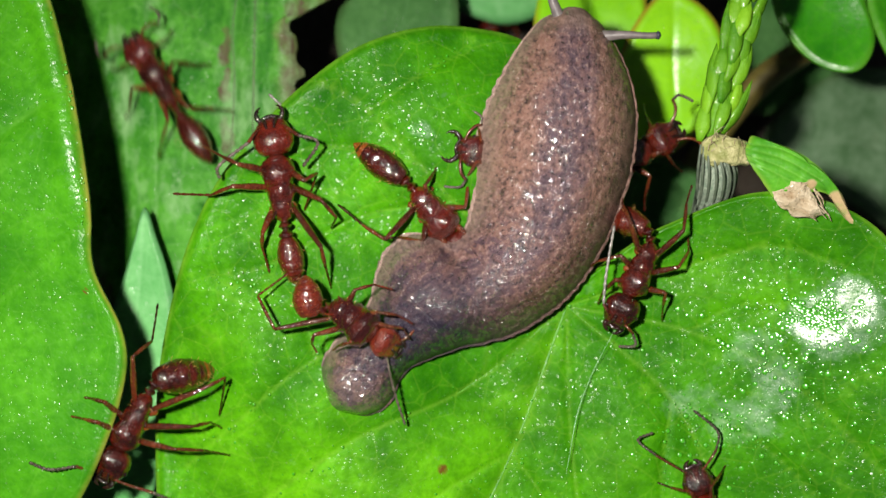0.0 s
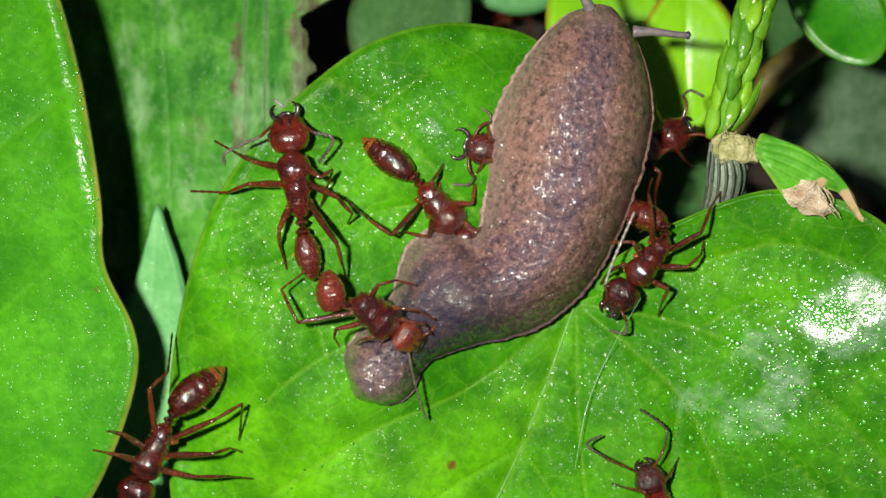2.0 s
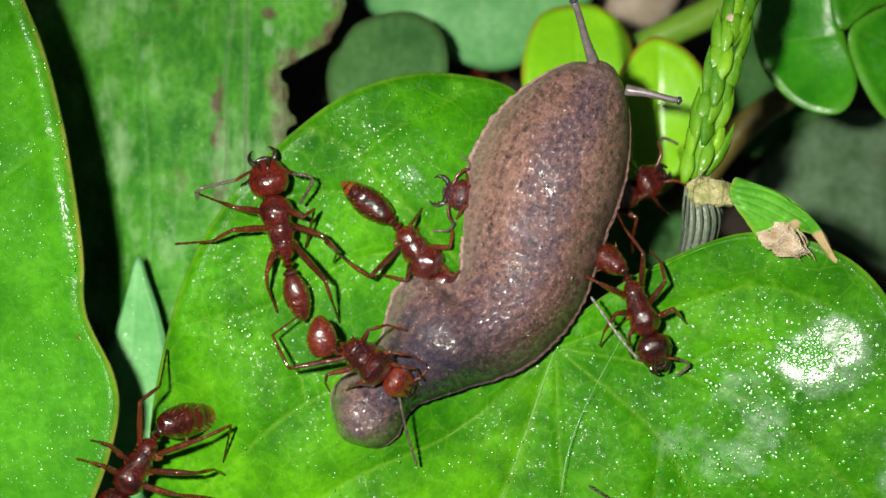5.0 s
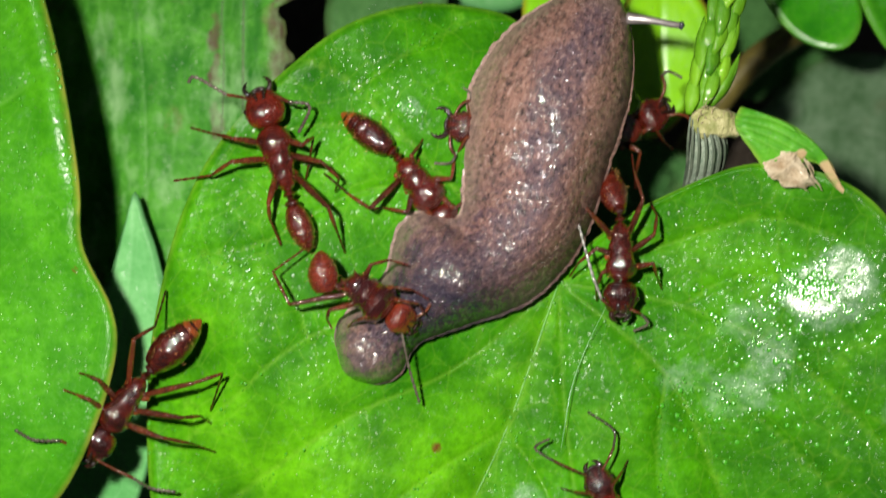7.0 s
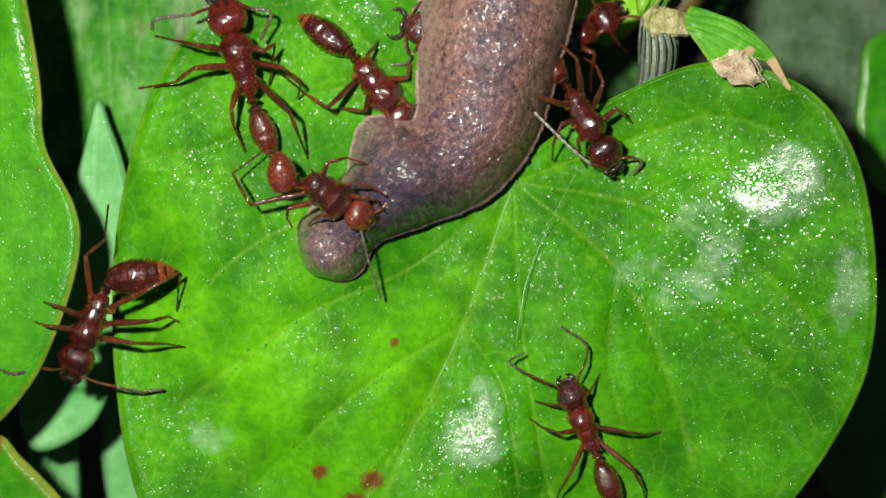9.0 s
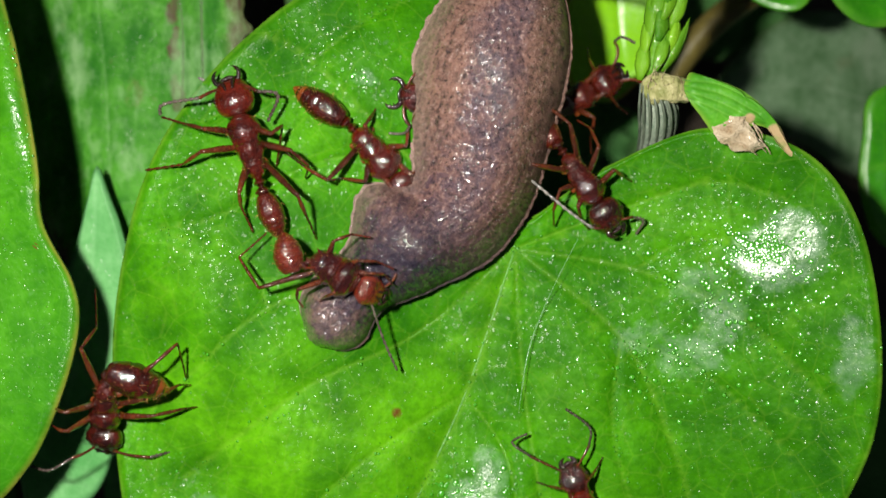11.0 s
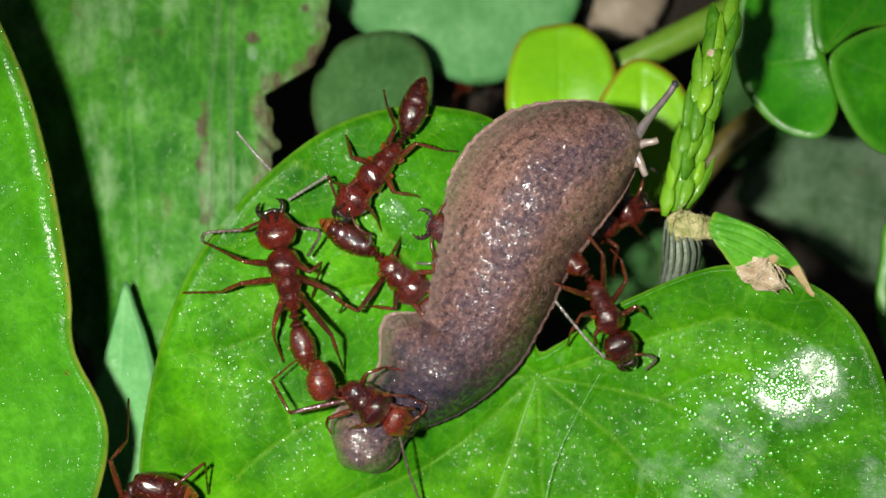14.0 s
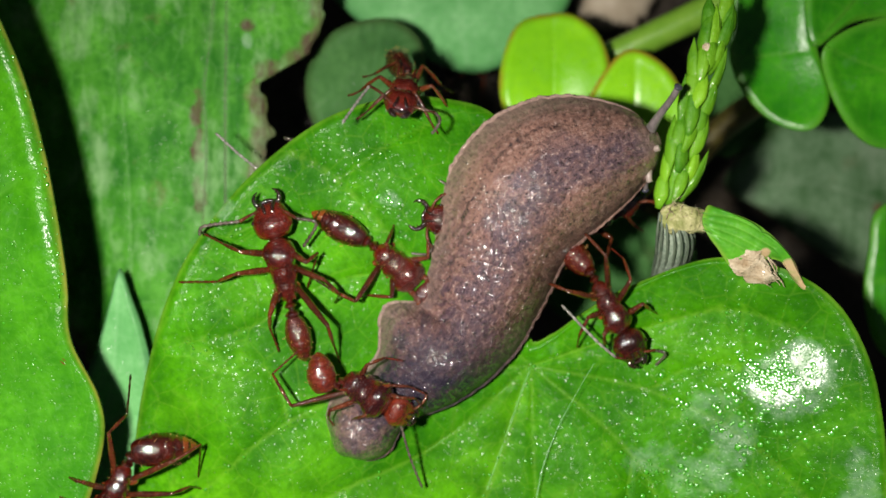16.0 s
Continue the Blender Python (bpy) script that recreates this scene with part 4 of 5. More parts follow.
def slug_piece(i):
    """One slice of warty skin with a thin scalloped rim, overlapping its neighbours; x runs along the back."""
    u0 = (i + 0.5) / PIECES
    reach, across, n = 1.6 / PIECES, 92, 21
    verts, faces, skin = [], [], []
    ring = across + 5
    for j in range(n):
        q = -1 + 2 * j / (n - 1)
        u = min(max(u0 + q * reach, 0.0), 1.0)
        left, right = along_rim(u, RIM_LEFT), along_rim(u, RIM_RIGHT)
        w = (left + right) / 2
        tall = 0.30 + w * (0.74 + 0.34 * math.exp(-(u / 0.09) ** 2) + 0.14 * math.exp(-((u - 0.22) / 0.1) ** 2))
        tall *= 1 - 0.03 * q * q
        for k in range(across):
            f = 1 - 2 * k / (across - 1)
            f = math.copysign(abs(f) ** 0.85, f)
            half = left if f > 0 else right
            scallop = 1 + (0.006 * math.sin(u * 230 + (1.3 if f > 0 else 0)) + 0.03 * noise.noise((u * 60, 3 if f > 0 else 9, 1))) * abs(f) ** 10
            y = f * half * scallop * (1 - 0.04 * q * q)
            dome = max(0.0, 1 - (abs(f) / 0.96) ** 2.4) ** 0.78
            sx, sy = u * LENGTH, f * half
            cell = noise.voronoi((sx * 3.3, sy * 3.3, 0.0))[0][0]
            fine = noise.voronoi((sx * 6.1, sy * 6.1, 4.0))[0][0]
            wart = 0.06 * max(0.0, 1 - (cell / 0.62) ** 2) + 0.015 * max(0.0, 1 - (fine / 0.6) ** 2)
            wart *= 0.25 + 0.75 * min(1.0, dome * 2.5)
            lump = 0.10 * noise.noise((sx * 0.55, sy * 0.55, 2)) + 0.07 * noise.noise((sx * 1.3, sy * 1.3, 5))
            crease = -0.9 * math.exp(-((u - 0.38 + 0.02 * f) / 0.026) ** 2) * min(1.0, max(0.0, f * 1.6 - 0.1))
            z = 0.17 + tall * dome + wart + (lump + crease) * dome + 0.03 * math.exp(-((abs(f) - 0.975) / 0.025) ** 2)
            verts.append(((u - u0) * LENGTH, y, z))
            skin.append((sx, sy * 1.15, u, f))
        for f, d in ((-0.99, -0.02), (-0.8, -0.9), (0.0, -1.0), (0.8, -0.9), (0.99, -0.02)):
            verts.append(((u - u0) * LENGTH, f * (left if f > 0 else right), d))
            skin.append((u * LENGTH, f * w, u, f))
    for j in range(n - 1):
        for k in range(ring):
            a, b = j * ring + k, j * ring + (k + 1) % ring
            faces.append((a, a + ring, b + ring, b))
    faces.append(tuple(range(ring)))
    faces.append(tuple((n - 1) * ring + k for k in range(ring))[::-1])
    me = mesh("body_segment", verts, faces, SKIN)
    layer = me.attributes.new("skin", "FLOAT_VECTOR", "POINT")
    layer.data.foreach_set("vector", np.array([(s[0], s[1], 0) for s in skin], np.float32).ravel())
    me.attributes.new("along", "FLOAT", "POINT").data.foreach_set("value", np.array([s[2] for s in skin], np.float32))
    me.attributes.new("across", "FLOAT", "POINT").data.foreach_set("value", np.array([s[3] for s in skin], np.float32))
    return me


SLUG_AT = (3.0, 0.0, -0.6)
slug = thing("slug", None, "brown-grey mottled wet slug lying bent on the leaf", "slug", at=at(*SLUG_AT))
slug_pieces = [part("body_segment", slug_piece(i), slug) for i in range(PIECES)]


slug_head = part("head", body_mesh("head", [(-1.2, 0.3, 0.3, 0.2), (-0.8, 0.6, 0.45, 0.2), (0, 0.72, 0.5, 0.2), (0.6, 0.55, 0.4, 0.2), (0.95, 0.3, 0.25, 0.25), (1.0, 0.02, 0.02, 0.25)], PALE_SKIN, 18, 18, 0.12), slug, "pale grey head under the mantle")

slug_head.scale = (0.8, 0.6, 0.6)


def tentacle_mesh(name, length, r, material=None):
    return tube(name, [(0, 0, 0), (length * 0.4, 0.03, 0.12), (length * 0.8, -0.02, 0.14), (length, 0, 0.1)], [r * 1.5, r * 1.05, r * 0.85, r * 0.8], material or TENTACLE, 12, 20)


def tentacle(name, length, r, label):
    ob = part(name, tentacle_mesh(name, length, r), slug, label)
    part("eye_tip", body_mesh("eye_tip", [(-0.16, 0.02, 0.02, 0), (-0.08, r * 0.8, r * 0.8, 0), (0.06, r * 1.05, r * 1.05, 0), (0.16, 0.02, 0.02, 0)], TIP, 10, 10), ob, "dark rounded tentacle tip",
         at=at(length, 0, 0.1))
    return ob


eye_stalk_a = tentacle("eye_stalk", 3.1, 0.19, "grey eye stalk")
eye_stalk_b = tentacle("eye_stalk", 2.4, 0.18, "grey eye stalk")
feeler_a = part("feeler", tentacle_mesh("feeler", 1.1, 0.19, PALE_SKIN), slug, "short pale grey feeler")
feeler_b = part("feeler", tentacle_mesh("feeler", 1.15, 0.19, PALE_SKIN), slug, "short pale grey feeler")


# ---- ants ----
def ant_meshes():
    m = {}
    m["thorax"] = body_mesh("thorax", [(1.45, 0.14, 0.14, -0.02), (1.32, 0.36, 0.34, 0.0), (1.1, 0.58, 0.52, 0.06), (0.72, 0.66, 0.60, 0.12), (0.36, 0.60, 0.57, 0.13), (0.12, 0.54, 0.52, 0.10),
                                        (0.02, 0.50, 0.47, 0.07), (-0.1, 0.50, 0.47, 0.07), (-0.38, 0.50, 0.47, 0.06), (-0.6, 0.46, 0.43, 0.03), (-0.72, 0.43, 0.39, 0.01), (-0.84, 0.45, 0.42, 0.02),
                                        (-1.08, 0.42, 0.40, -0.01), (-1.34, 0.31, 0.30, -0.07), (-1.5, 0.12, 0.12, -0.1)], CHITIN, 26, 70, 0.16)
    m["spine_l"], m["spine_r"] = (tube("spine", [(-1.0, d * 0.22, 0.26), (-1.2, d * 0.28, 0.46), (-1.42, d * 0.34, 0.58)], [0.10, 0.06, 0.012], CHITIN, 6, 8) for d in (1, -1))
    m["petiole"] = body_mesh("petiole", [(0, 0.11, 0.11, 0), (-0.12, 0.16, 0.18, 0.03), (-0.26, 0.28, 0.38, 0.12), (-0.38, 0.20, 0.24, 0.04), (-0.46, 0.12, 0.14, 0),
                                         (-0.56, 0.27, 0.28, 0.04), (-0.68, 0.34, 0.36, 0.07), (-0.82, 0.24, 0.25, 0), (-0.9, 0.1, 0.1, 0)], CHITIN, 16, 34, 0.08)
    rng = random.Random(11)
    bristles = []
    for k in range(26):
        x, a = rng.uniform(-1.2, 1.2), rng.uniform(0.2, math.pi - 0.2)
        w = np.interp(x, [-1.3, -0.6, 0.0, 0.7, 1.3], [0.3, 0.38, 0.36, 0.64, 0.36])
        p, d = np.array([x, w * math.cos(a), w * math.sin(a)]), np.array([-0.15, math.cos(a), math.sin(a)])
        bristles.append(tube_data([p, p + d * 0.1, p + d * rng.uniform(0.14, 0.26)], [0.010, 0.007, 0.002], 3, 3))
    m["bristles"] = joined("bristles", bristles, HAIR)
    rings = [(0.0, 0.14, 0.14, 0)]
    for x0, x1, wa, wb in ((0.02, 0.75, 0.34, 0.60), (0.78, 1.25, 0.585, 0.61), (1.28, 1.68, 0.59, 0.52), (1.71, 2.1, 0.495, 0.36), (2.13, 2.4, 0.335, 0.18)):
        rings += [(-x0, wa, wa * 0.97, -0.02), (-(x0 + x1) / 2, (wa + wb) / 2 + 0.035, (wa + wb) / 2 + 0.03, -0.03), (-x1, wb, wb * 0.97, -0.04)]
    rings += [(-2.5, 0.08, 0.08, -0.05), (-2.54, 0.02, 0.02, -0.05)]
    rings = [(x * 1.16, w * 1.18, h * 1.15, z) for x, w, h, z in rings]
    m["gaster"] = body_mesh("gaster", rings, CHITIN_DARK, 22, 60, 0.03)
    m["gaster_tip"] = body_mesh("gaster_tip", [(-2.32, 0.49, 0.47, -0.04), (-2.5, 0.43, 0.41, -0.04), (-2.72, 0.29, 0.28, -0.05), (-2.95, 0.12, 0.12, -0.05), (-3.04, 0.02, 0.02, -0.05)], AMBER, 16, 14)
    rng = random.Random(3)
    hairs = []
    for k in range(34):
        x, a = -rng.uniform(0.3, 2.8), rng.uniform(0, math.pi)
        w = np.interp(-x, [0, 0.7, 1.3, 2.2, 2.8], [0.40, 0.68, 0.73, 0.52, 0.19])
        d = np.array([-0.35, math.cos(a), math.sin(a)])
        p = np.array([x, w * math.cos(a), w * math.sin(a)])
        hairs.append(tube_data([p, p + d * 0.12, p + d * rng.uniform(0.13, 0.22) + (-0.06, 0, 0)], [0.009, 0.007, 0.002], 3, 3))
    m["hairs"] = joined("hairs", hairs, HAIR)
    m["head"] = body_mesh("head", [(-0.04, 0.2, 0.16, 0), (0.02, 0.5, 0.30, 0.02), (0.14, 0.72, 0.46, 0.04), (0.42, 0.87, 0.60, 0.06), (0.78, 0.88, 0.60, 0.04), (1.1, 0.80, 0.50, 0.0), (1.36, 0.68, 0.38, -0.06),
                                    (1.54, 0.54, 0.26, -0.1), (1.64, 0.3, 0.1, -0.12)], CHITIN, 30, 40, 0.09)
    m["eye_l"], m["eye_r"] = (body_mesh("eye", [(-0.13, 0.01, 0.01, 0), (-0.08, 0.09, 0.09, 0), (0.02, 0.12, 0.11, 0), (0.1, 0.07, 0.07, 0), (0.14, 0.01, 0.01, 0)], BLACK, 10, 10) for d in (1, -1))
    m["face"] = joined("face_ridge", [tube_data([(1.1, s * 0.16, 0.50), (1.4, s * 0.22, 0.38), (1.62, s * 0.34, 0.16)], [0.05, 0.09, 0.06], 6, 8) for s in (-1, 1)]
                       + [tube_data([(1.6, -0.42, 0.02), (1.72, 0, 0.02), (1.6, 0.42, 0.02)], [0.09, 0.1, 0.09], 6, 10)], BLACK)
    for s, key in ((1, "l"), (-1, "r")):
        claw = [tube_data([(0, 0, 0), (0.25, s * 0.2, 0.02), (0.55, s * 0.26, 0.0), (0.82, s * 0.12, -0.05), (0.94, -s * 0.08, -0.08)], [0.15, 0.16, 0.13, 0.09, 0.03], 8, 18)]
        claw += [tube_data([(x, s * y, 0), (x + 0.03, s * (y - 0.1), 0), (x + 0.05, s * (y - 0.2), -0.01)], [0.06, 0.04, 0.01], 5, 5) for x, y in ((0.42, 0.2), (0.64, 0.2))]
        m["mandible_" + key] = joined("mandible", claw, BLACK)
        m["jaw_" + key] = tube("mandible", [(-0.05, 0, 0), (0.18, s * 0.05, 0.0), (0.4, -s * 0.08, -0.06), (0.52, -s * 0.28, -0.1)], [0.13, 0.16, 0.12, 0.03], BLACK, 8, 14)
        # elbowed feeler: long scape, then a club of beads
        scape = [(0, 0, 0), (0.25, s * 0.5, 0.12), (0.3, s * 1.0, 0.1), (0.15, s * 1.35, 0.0)]
        m["antenna_" + key] = tube("antenna", scape, [0.07, 0.08, 0.09, 0.08], CHITIN_LEG, 7, 14)
        club = [(0.15, s * 1.35, 0.0), (0.5, s * 1.62, -0.15), (0.9, s * 1.55, -0.4), (1.35, s * 1.35, -0.6)]
        m["funiculus_" + key] = tube("funiculus", club, [(0.055, 0.095)[k % 2] for k in range(21)], FEELER, 7, 41)
    return m


ANT = ant_meshes()
HIPS = {"front_left": (0.75, 0.42), "front_right": (0.75, -0.42), "middle_left": (0.05, 0.36), "middle_right": (0.05, -0.36), "hind_left": (-0.75, 0.36), "hind_right": (-0.75, -0.36)}
FEET = {"front_left": (2.5, 2.1), "front_right": (2.5, -2.1), "middle_left": (-0.3, 2.9), "middle_right": (-0.3, -2.9), "hind_left": (-3.2, 2.5), "hind_right": (-3.2, -2.5)}


def ant(label, x, y, z, heading, feet=None, head=(0, 0, 0), bend=(0, 0, 0), size=1.0, tip=False, feelers=(0, 0), gape=-20, tilt=(0, 0), drop=1.1, belly=(1, 1, 1), belly_at=None, waist=None, bulk=1.0):
    """One ant: thorax middle at x, y, z, facing heading. feet: places of feet in the ant's space; head and bend: turns of head and gaster; gape: how far the jaws stand open."""
    root = thing("ant", None, label, "ant", "red ants round the slug", at=at(x, y, z, tilt[0], tilt[1], heading))
    root.scale = (size,) * 3
    thorax = part("thorax", ANT["thorax"], root)
    thorax.scale = (1, 1.14 * bulk, 1.08 * bulk)
    part("spine", ANT["spine_l"], thorax)
    part("spine", ANT["spine_r"], thorax)
    part("bristles", ANT["bristles"], thorax, "fine golden bristles")
    stalk_part = part("petiole", ANT["petiole"], root, at=at(-1.42, 0, -0.08, 0, bend[1] * 0.3, bend[2] * 0.4 if waist is None else waist))
    a = radians(bend[2] * 0.4)
    g = part("gaster", ANT["gaster"], root, "dark banded glossy gaster", at=at(-1.42 - 0.82 * math.cos(a), -0.82 * math.sin(a), -0.05, bend[0], bend[1], bend[2]))
    if belly_at:
        g.location = tuple(c * MM for c in belly_at)
    g.scale = belly
    part("hairs", ANT["hairs"], g, "fine golden bristles")
    if tip:
        part("gaster_tip", ANT["gaster_tip"], g, "amber gaster tip")
    h = part("head", ANT["head"], root, "large glossy red-brown head", at=at(1.42, 0, 0.0, head[0], head[1], head[2]))
    part("face_ridge", ANT["face"], h)
    part("eye", ANT["eye_l"], h, "small black eye", at=at(0.85, 0.80, 0.2))
    part("eye", ANT["eye_r"], h, "small black eye", at=at(0.85, -0.80, 0.2))
    for s, key in ((1, "l"), (-1, "r")):
        if gape > -15:
            part("mandible", ANT["mandible_" + key], h, "black sickle mandible", at=at(1.5, s * 0.38, -0.08, 0, 0, s * gape))
        else:
            part("mandible", ANT["jaw_" + key], h, "short closed black mandible", at=at(1.5, s * 0.38, -0.08))
        turn = feelers[0 if s > 0 else 1]
        if isinstance(turn, tuple):
            # a feeler laid out by its elbow, middle and tip, given in the ant's space
            back = h.matrix_basis.inverted()
            base = Vector((1.35, s * 0.42, 0.18))
            elbow, mid, end = (Vector([c / MM for c in back @ (Vector(p) * MM)]) for p in turn)
            part("antenna", tube("antenna", [base, (base + elbow) / 2 + Vector((0, 0, 0.1)), elbow], [0.06, 0.075, 0.085], CHITIN_LEG, 7, 14), h)
            part("funiculus", tube("funiculus", [elbow, mid, end], [(0.055, 0.095)[k % 2] for k in range(21)], FEELER, 7, 41), h, "dark beaded antenna club")
        else:
            part("antenna", ANT["antenna_" + key], h, at=at(1.35, s * 0.42, 0.18, 0, 0, turn))
            part("funiculus", ANT["funiculus_" + key], h, "dark beaded antenna club", at=at(1.35, s * 0.42, 0.18, 0, 0, turn))
    legs = {}
    for key, (hx, hy) in HIPS.items():
        f = (feet or {}).get(key, FEET[key])
        if f is None:
            continue
        laid = isinstance(f, list)
        last = f[-1] if laid else f
        foot = np.array([last[0], last[1], last[2] if len(last) > 2 else -drop]) - (hx, hy, -0.25)
        flat_d = np.array([foot[0], foot[1], 0.0])
        k = np.linalg.norm(flat_d)
        side = np.array([-flat_d[1], flat_d[0], 0]) / (k + 1e-9) * (0.42 if (hy > 0) == ("hind" in key) else -0.42)
        if laid:
            knee, ankle = (np.array(p) - (hx, hy, -0.25) for p in f[:2])
        else:
            knee = foot * 0.36 + np.array([0, 0, 1.15]) + side * 1.5
            ankle = foot * 0.74 + np.array([0, 0, 0.28]) + side * 0.4
        leg = part("leg", tube("leg", [(0, 0, 0), knee * 0.5 + (0, 0, 0.05), knee], [0.12, 0.17, 0.10], CHITIN_LEG, 8, 12), root, at=at(hx, hy, -0.25))
        out = flat_d / (k + 1e-9)
        part("coxa", tube("coxa", [-out * 0.15, out * 0.16, out * 0.46], [0.14, 0.25, 0.12], AMBER, 10, 10), leg, "amber hip joint")
        part("tibia", tube("tibia", [knee, (knee + ankle) / 2 + (0, 0, 0.05), ankle], [0.075, 0.105, 0.07], CHITIN_LEG, 7, 9), leg)
        part("tarsus", tube("tarsus", [ankle, (ankle + foot) / 2 + (0, 0, -0.04), foot], [(0.042, 0.066)[q % 2] for q in range(11)], CHITIN_DARK, 6, 21), leg)
        legs[key] = leg
    root["size"] = size
    return {"root": root, "head": h, "gaster": g, "petiole": stalk_part, "legs": legs, "z": z, "tilt": tilt}


ants = {}
ants["climber"] = ant("glossy red-brown ant with wide open jaws on the leaf edge", -7.8, 3.0, 0.9, 97, head=(0, 4, 4), bend=(0, -8, 4), gape=2, size=1.02, belly=(0.72, 0.8, 0.8),
                      feelers=(((2.5, 1.4, 0.7), (2.7, 3.0, 0.5), (2.4, 3.4, -0.1)), ((2.1, -1.1, 0.7), (1.7, -1.9, 0.5), (0.8, -1.1, -0.1))),
                      feet={"front_left": [(1.1, 1.5, 1.2), (1.6, 2.3, 0.5), (2.4, 3.5, -0.8)], "middle_left": [(0.2, 1.9, 1.1), (0.0, 3.0, 0.1), (0.3, 4.8, -0.6)],
                            "middle_right": [(-0.8, -1.8, 0.9), (-1.6, -2.3, 0.2), (-2.0, -1.9, -1.0)], "hind_right": [(-2.8, -1.6, 1.3), (-3.7, -1.6, 0.3), (-4.8, -1.6, -1.3)],
                            "hind_left": [(-1.9, 0.9, 0.6), (-2.5, 1.1, -0.1), (-3.7, 1.0, -0.8)], "front_right": [(0.1, -1.2, 1.0), (0.4, -1.7, 0.3), (-1.1, -0.8, -1.1)]})
ants["biter"] = ant("red-brown ant biting into the slug's tail", -3.7, -3.4, 2.2, -27, head=(0, 20, 6), bend=(0, 0, -47), drop=1.3, size=0.8, belly=(0.78, 1.15, 1.05), belly_at=(-2.0, -1.35, -0.1), waist=70, bulk=1.55,
                    feelers=(0, ((2.6, -0.5, -0.3), (4.2, -1.9, -1.0), (5.8, -3.1, -2.0))),
                    feet={"hind_right": [(-3.1, -3.0, 0.0), (-5.0, -2.2, -0.7), (-4.5, -0.3, -1.5)], "middle_right": [(-1.2, -1.9, 0.6), (-1.0, -2.4, 0.1), (-0.5, -2.7, -0.6)],
                          "front_right": [(0.6, -1.0, 0.9), (0.2, -1.6, 0.2), (0.1, -2.1, -0.8)], "middle_left": [(0.8, 1.2, 1.1), (1.7, 1.7, 0.9), (2.7, 1.8, 0.4)],
                          "front_left": [(1.6, 0.9, 0.9), (2.4, 1.3, 0.5), (3.1, 1.0, 0.1)], "hind_left": [(-0.9, 1.4, 0.8), (-0.3, 2.2, 0.4), (0.7, 2.6, 0.0)]})
ants["pusher"] = ant("red-brown ant with amber-tipped gaster, head under the slug", -0.7, 1.6, -0.1, -40, tip=True, bend=(0, -26, 16), tilt=(0, 20), drop=0.4, bulk=1.2, size=0.93,
                     feet={"hind_right": [(-0.9, -2.6, 1.2), (-1.9, -3.0, 0.3), (-3.2, -3.3, -0.6)], "middle_right": (-0.4, -2.6), "hind_left": (-1.6, 1.7)})
ants["gaper"] = ant("dark red ant with open black jaws coming from under the slug", 2.85, 4.05, 0.2, 168, head=(0, -8, 0), gape=22, feelers=(30, -40), size=0.8, drop=0.7)
ants["lurker"] = ant("red-brown ant half hidden beside the slug under the grass spike", 8.5, 4.3, -2.5, 30, bend=(0, 0, 10), size=0.9, feelers=(-30, 40), drop=1.4)
ants["guard"] = ant("red-brown ant swinging its head beside the slug", 8.7, -0.9, 0.45, -115, bend=(0, -10, 14), size=0.9,
                    feelers=(((3.0, 1.0, 0.1), (3.5, 1.4, -0.2), (3.9, 0.8, -0.9)), ((2.3, -1.0, 0.5), (1.0, -1.5, 0.6), (-1.4, -2.2, 0.7))),
                    feet={"hind_left": [(-2.6, 0.9, 1.2), (-4.0, 0.6, 0.3), (-5.0, 0.6, -0.5)], "middle_left": [(-0.9, 1.5, 0.9), (-1.9, 1.8, -0.1), (-2.6, 1.6, -0.9)], "front_left": [(0.5, 1.5, 0.7), (1.1, 1.8, -0.1), (1.8, 2.3, -1.3)],
                          "middle_right": [(-0.2, -1.3, 0.7), (0.5, -2.1, 0.1), (1.2, -2.4, -1.2)], "front_right": [(1.0, -1.0, 0.6), (1.7, -1.2, -0.2), (2.4, -1.0, -1.4)], "hind_right": [(-1.9, -1.6, 0.9), (-2.6, -2.2, 0.0), (-3.4, -2.4, -1.2)]})
ants["straddler"] = ant("red-brown ant straddling the gap between two leaves", -13.7, -7.7, 1.6, -117, bend=(0, 0, -20), drop=1.5, size=0.93, tip=True, belly=(1.05, 1.15, 1.15),
                        feelers=(((2.4, 2.4, 0.4), (2.5, 3.3, -0.4), (2.1, 4.3, -0.9)), ((2.7, -1.2, 1.3), (3.2, -2.1, 1.9), (3.4, -3.1, 1.7))),
                        feet={"hind_right": [(-3.0, -1.2, 1.3), (-3.9, -0.9, 0.4), (-5.3, -1.8, -1.4)], "hind_left": [(-2.8, 2.1, 0.6), (-3.9, 2.9, 0.0), (-1.8, 3.3, -1.7)], "middle_left": [(-1.2, 2.6, 0.5), (-1.6, 3.2, -0.4), (-1.3, 3.7, -1.8)],
                              "front_left": [(0.1, 2.3, 0.6), (-0.3, 3.6, -0.4), (-0.3, 4.7, -1.9)], "front_right": [(0.3, -1.2, 1.8), (0.5, -1.8, 1.6), (0.8, -2.5, 1.1)], "middle_right": [(-0.6, -1.4, 1.5), (-0.4, -2.0, 1.2), (-0.2, -2.4, 0.9)]})
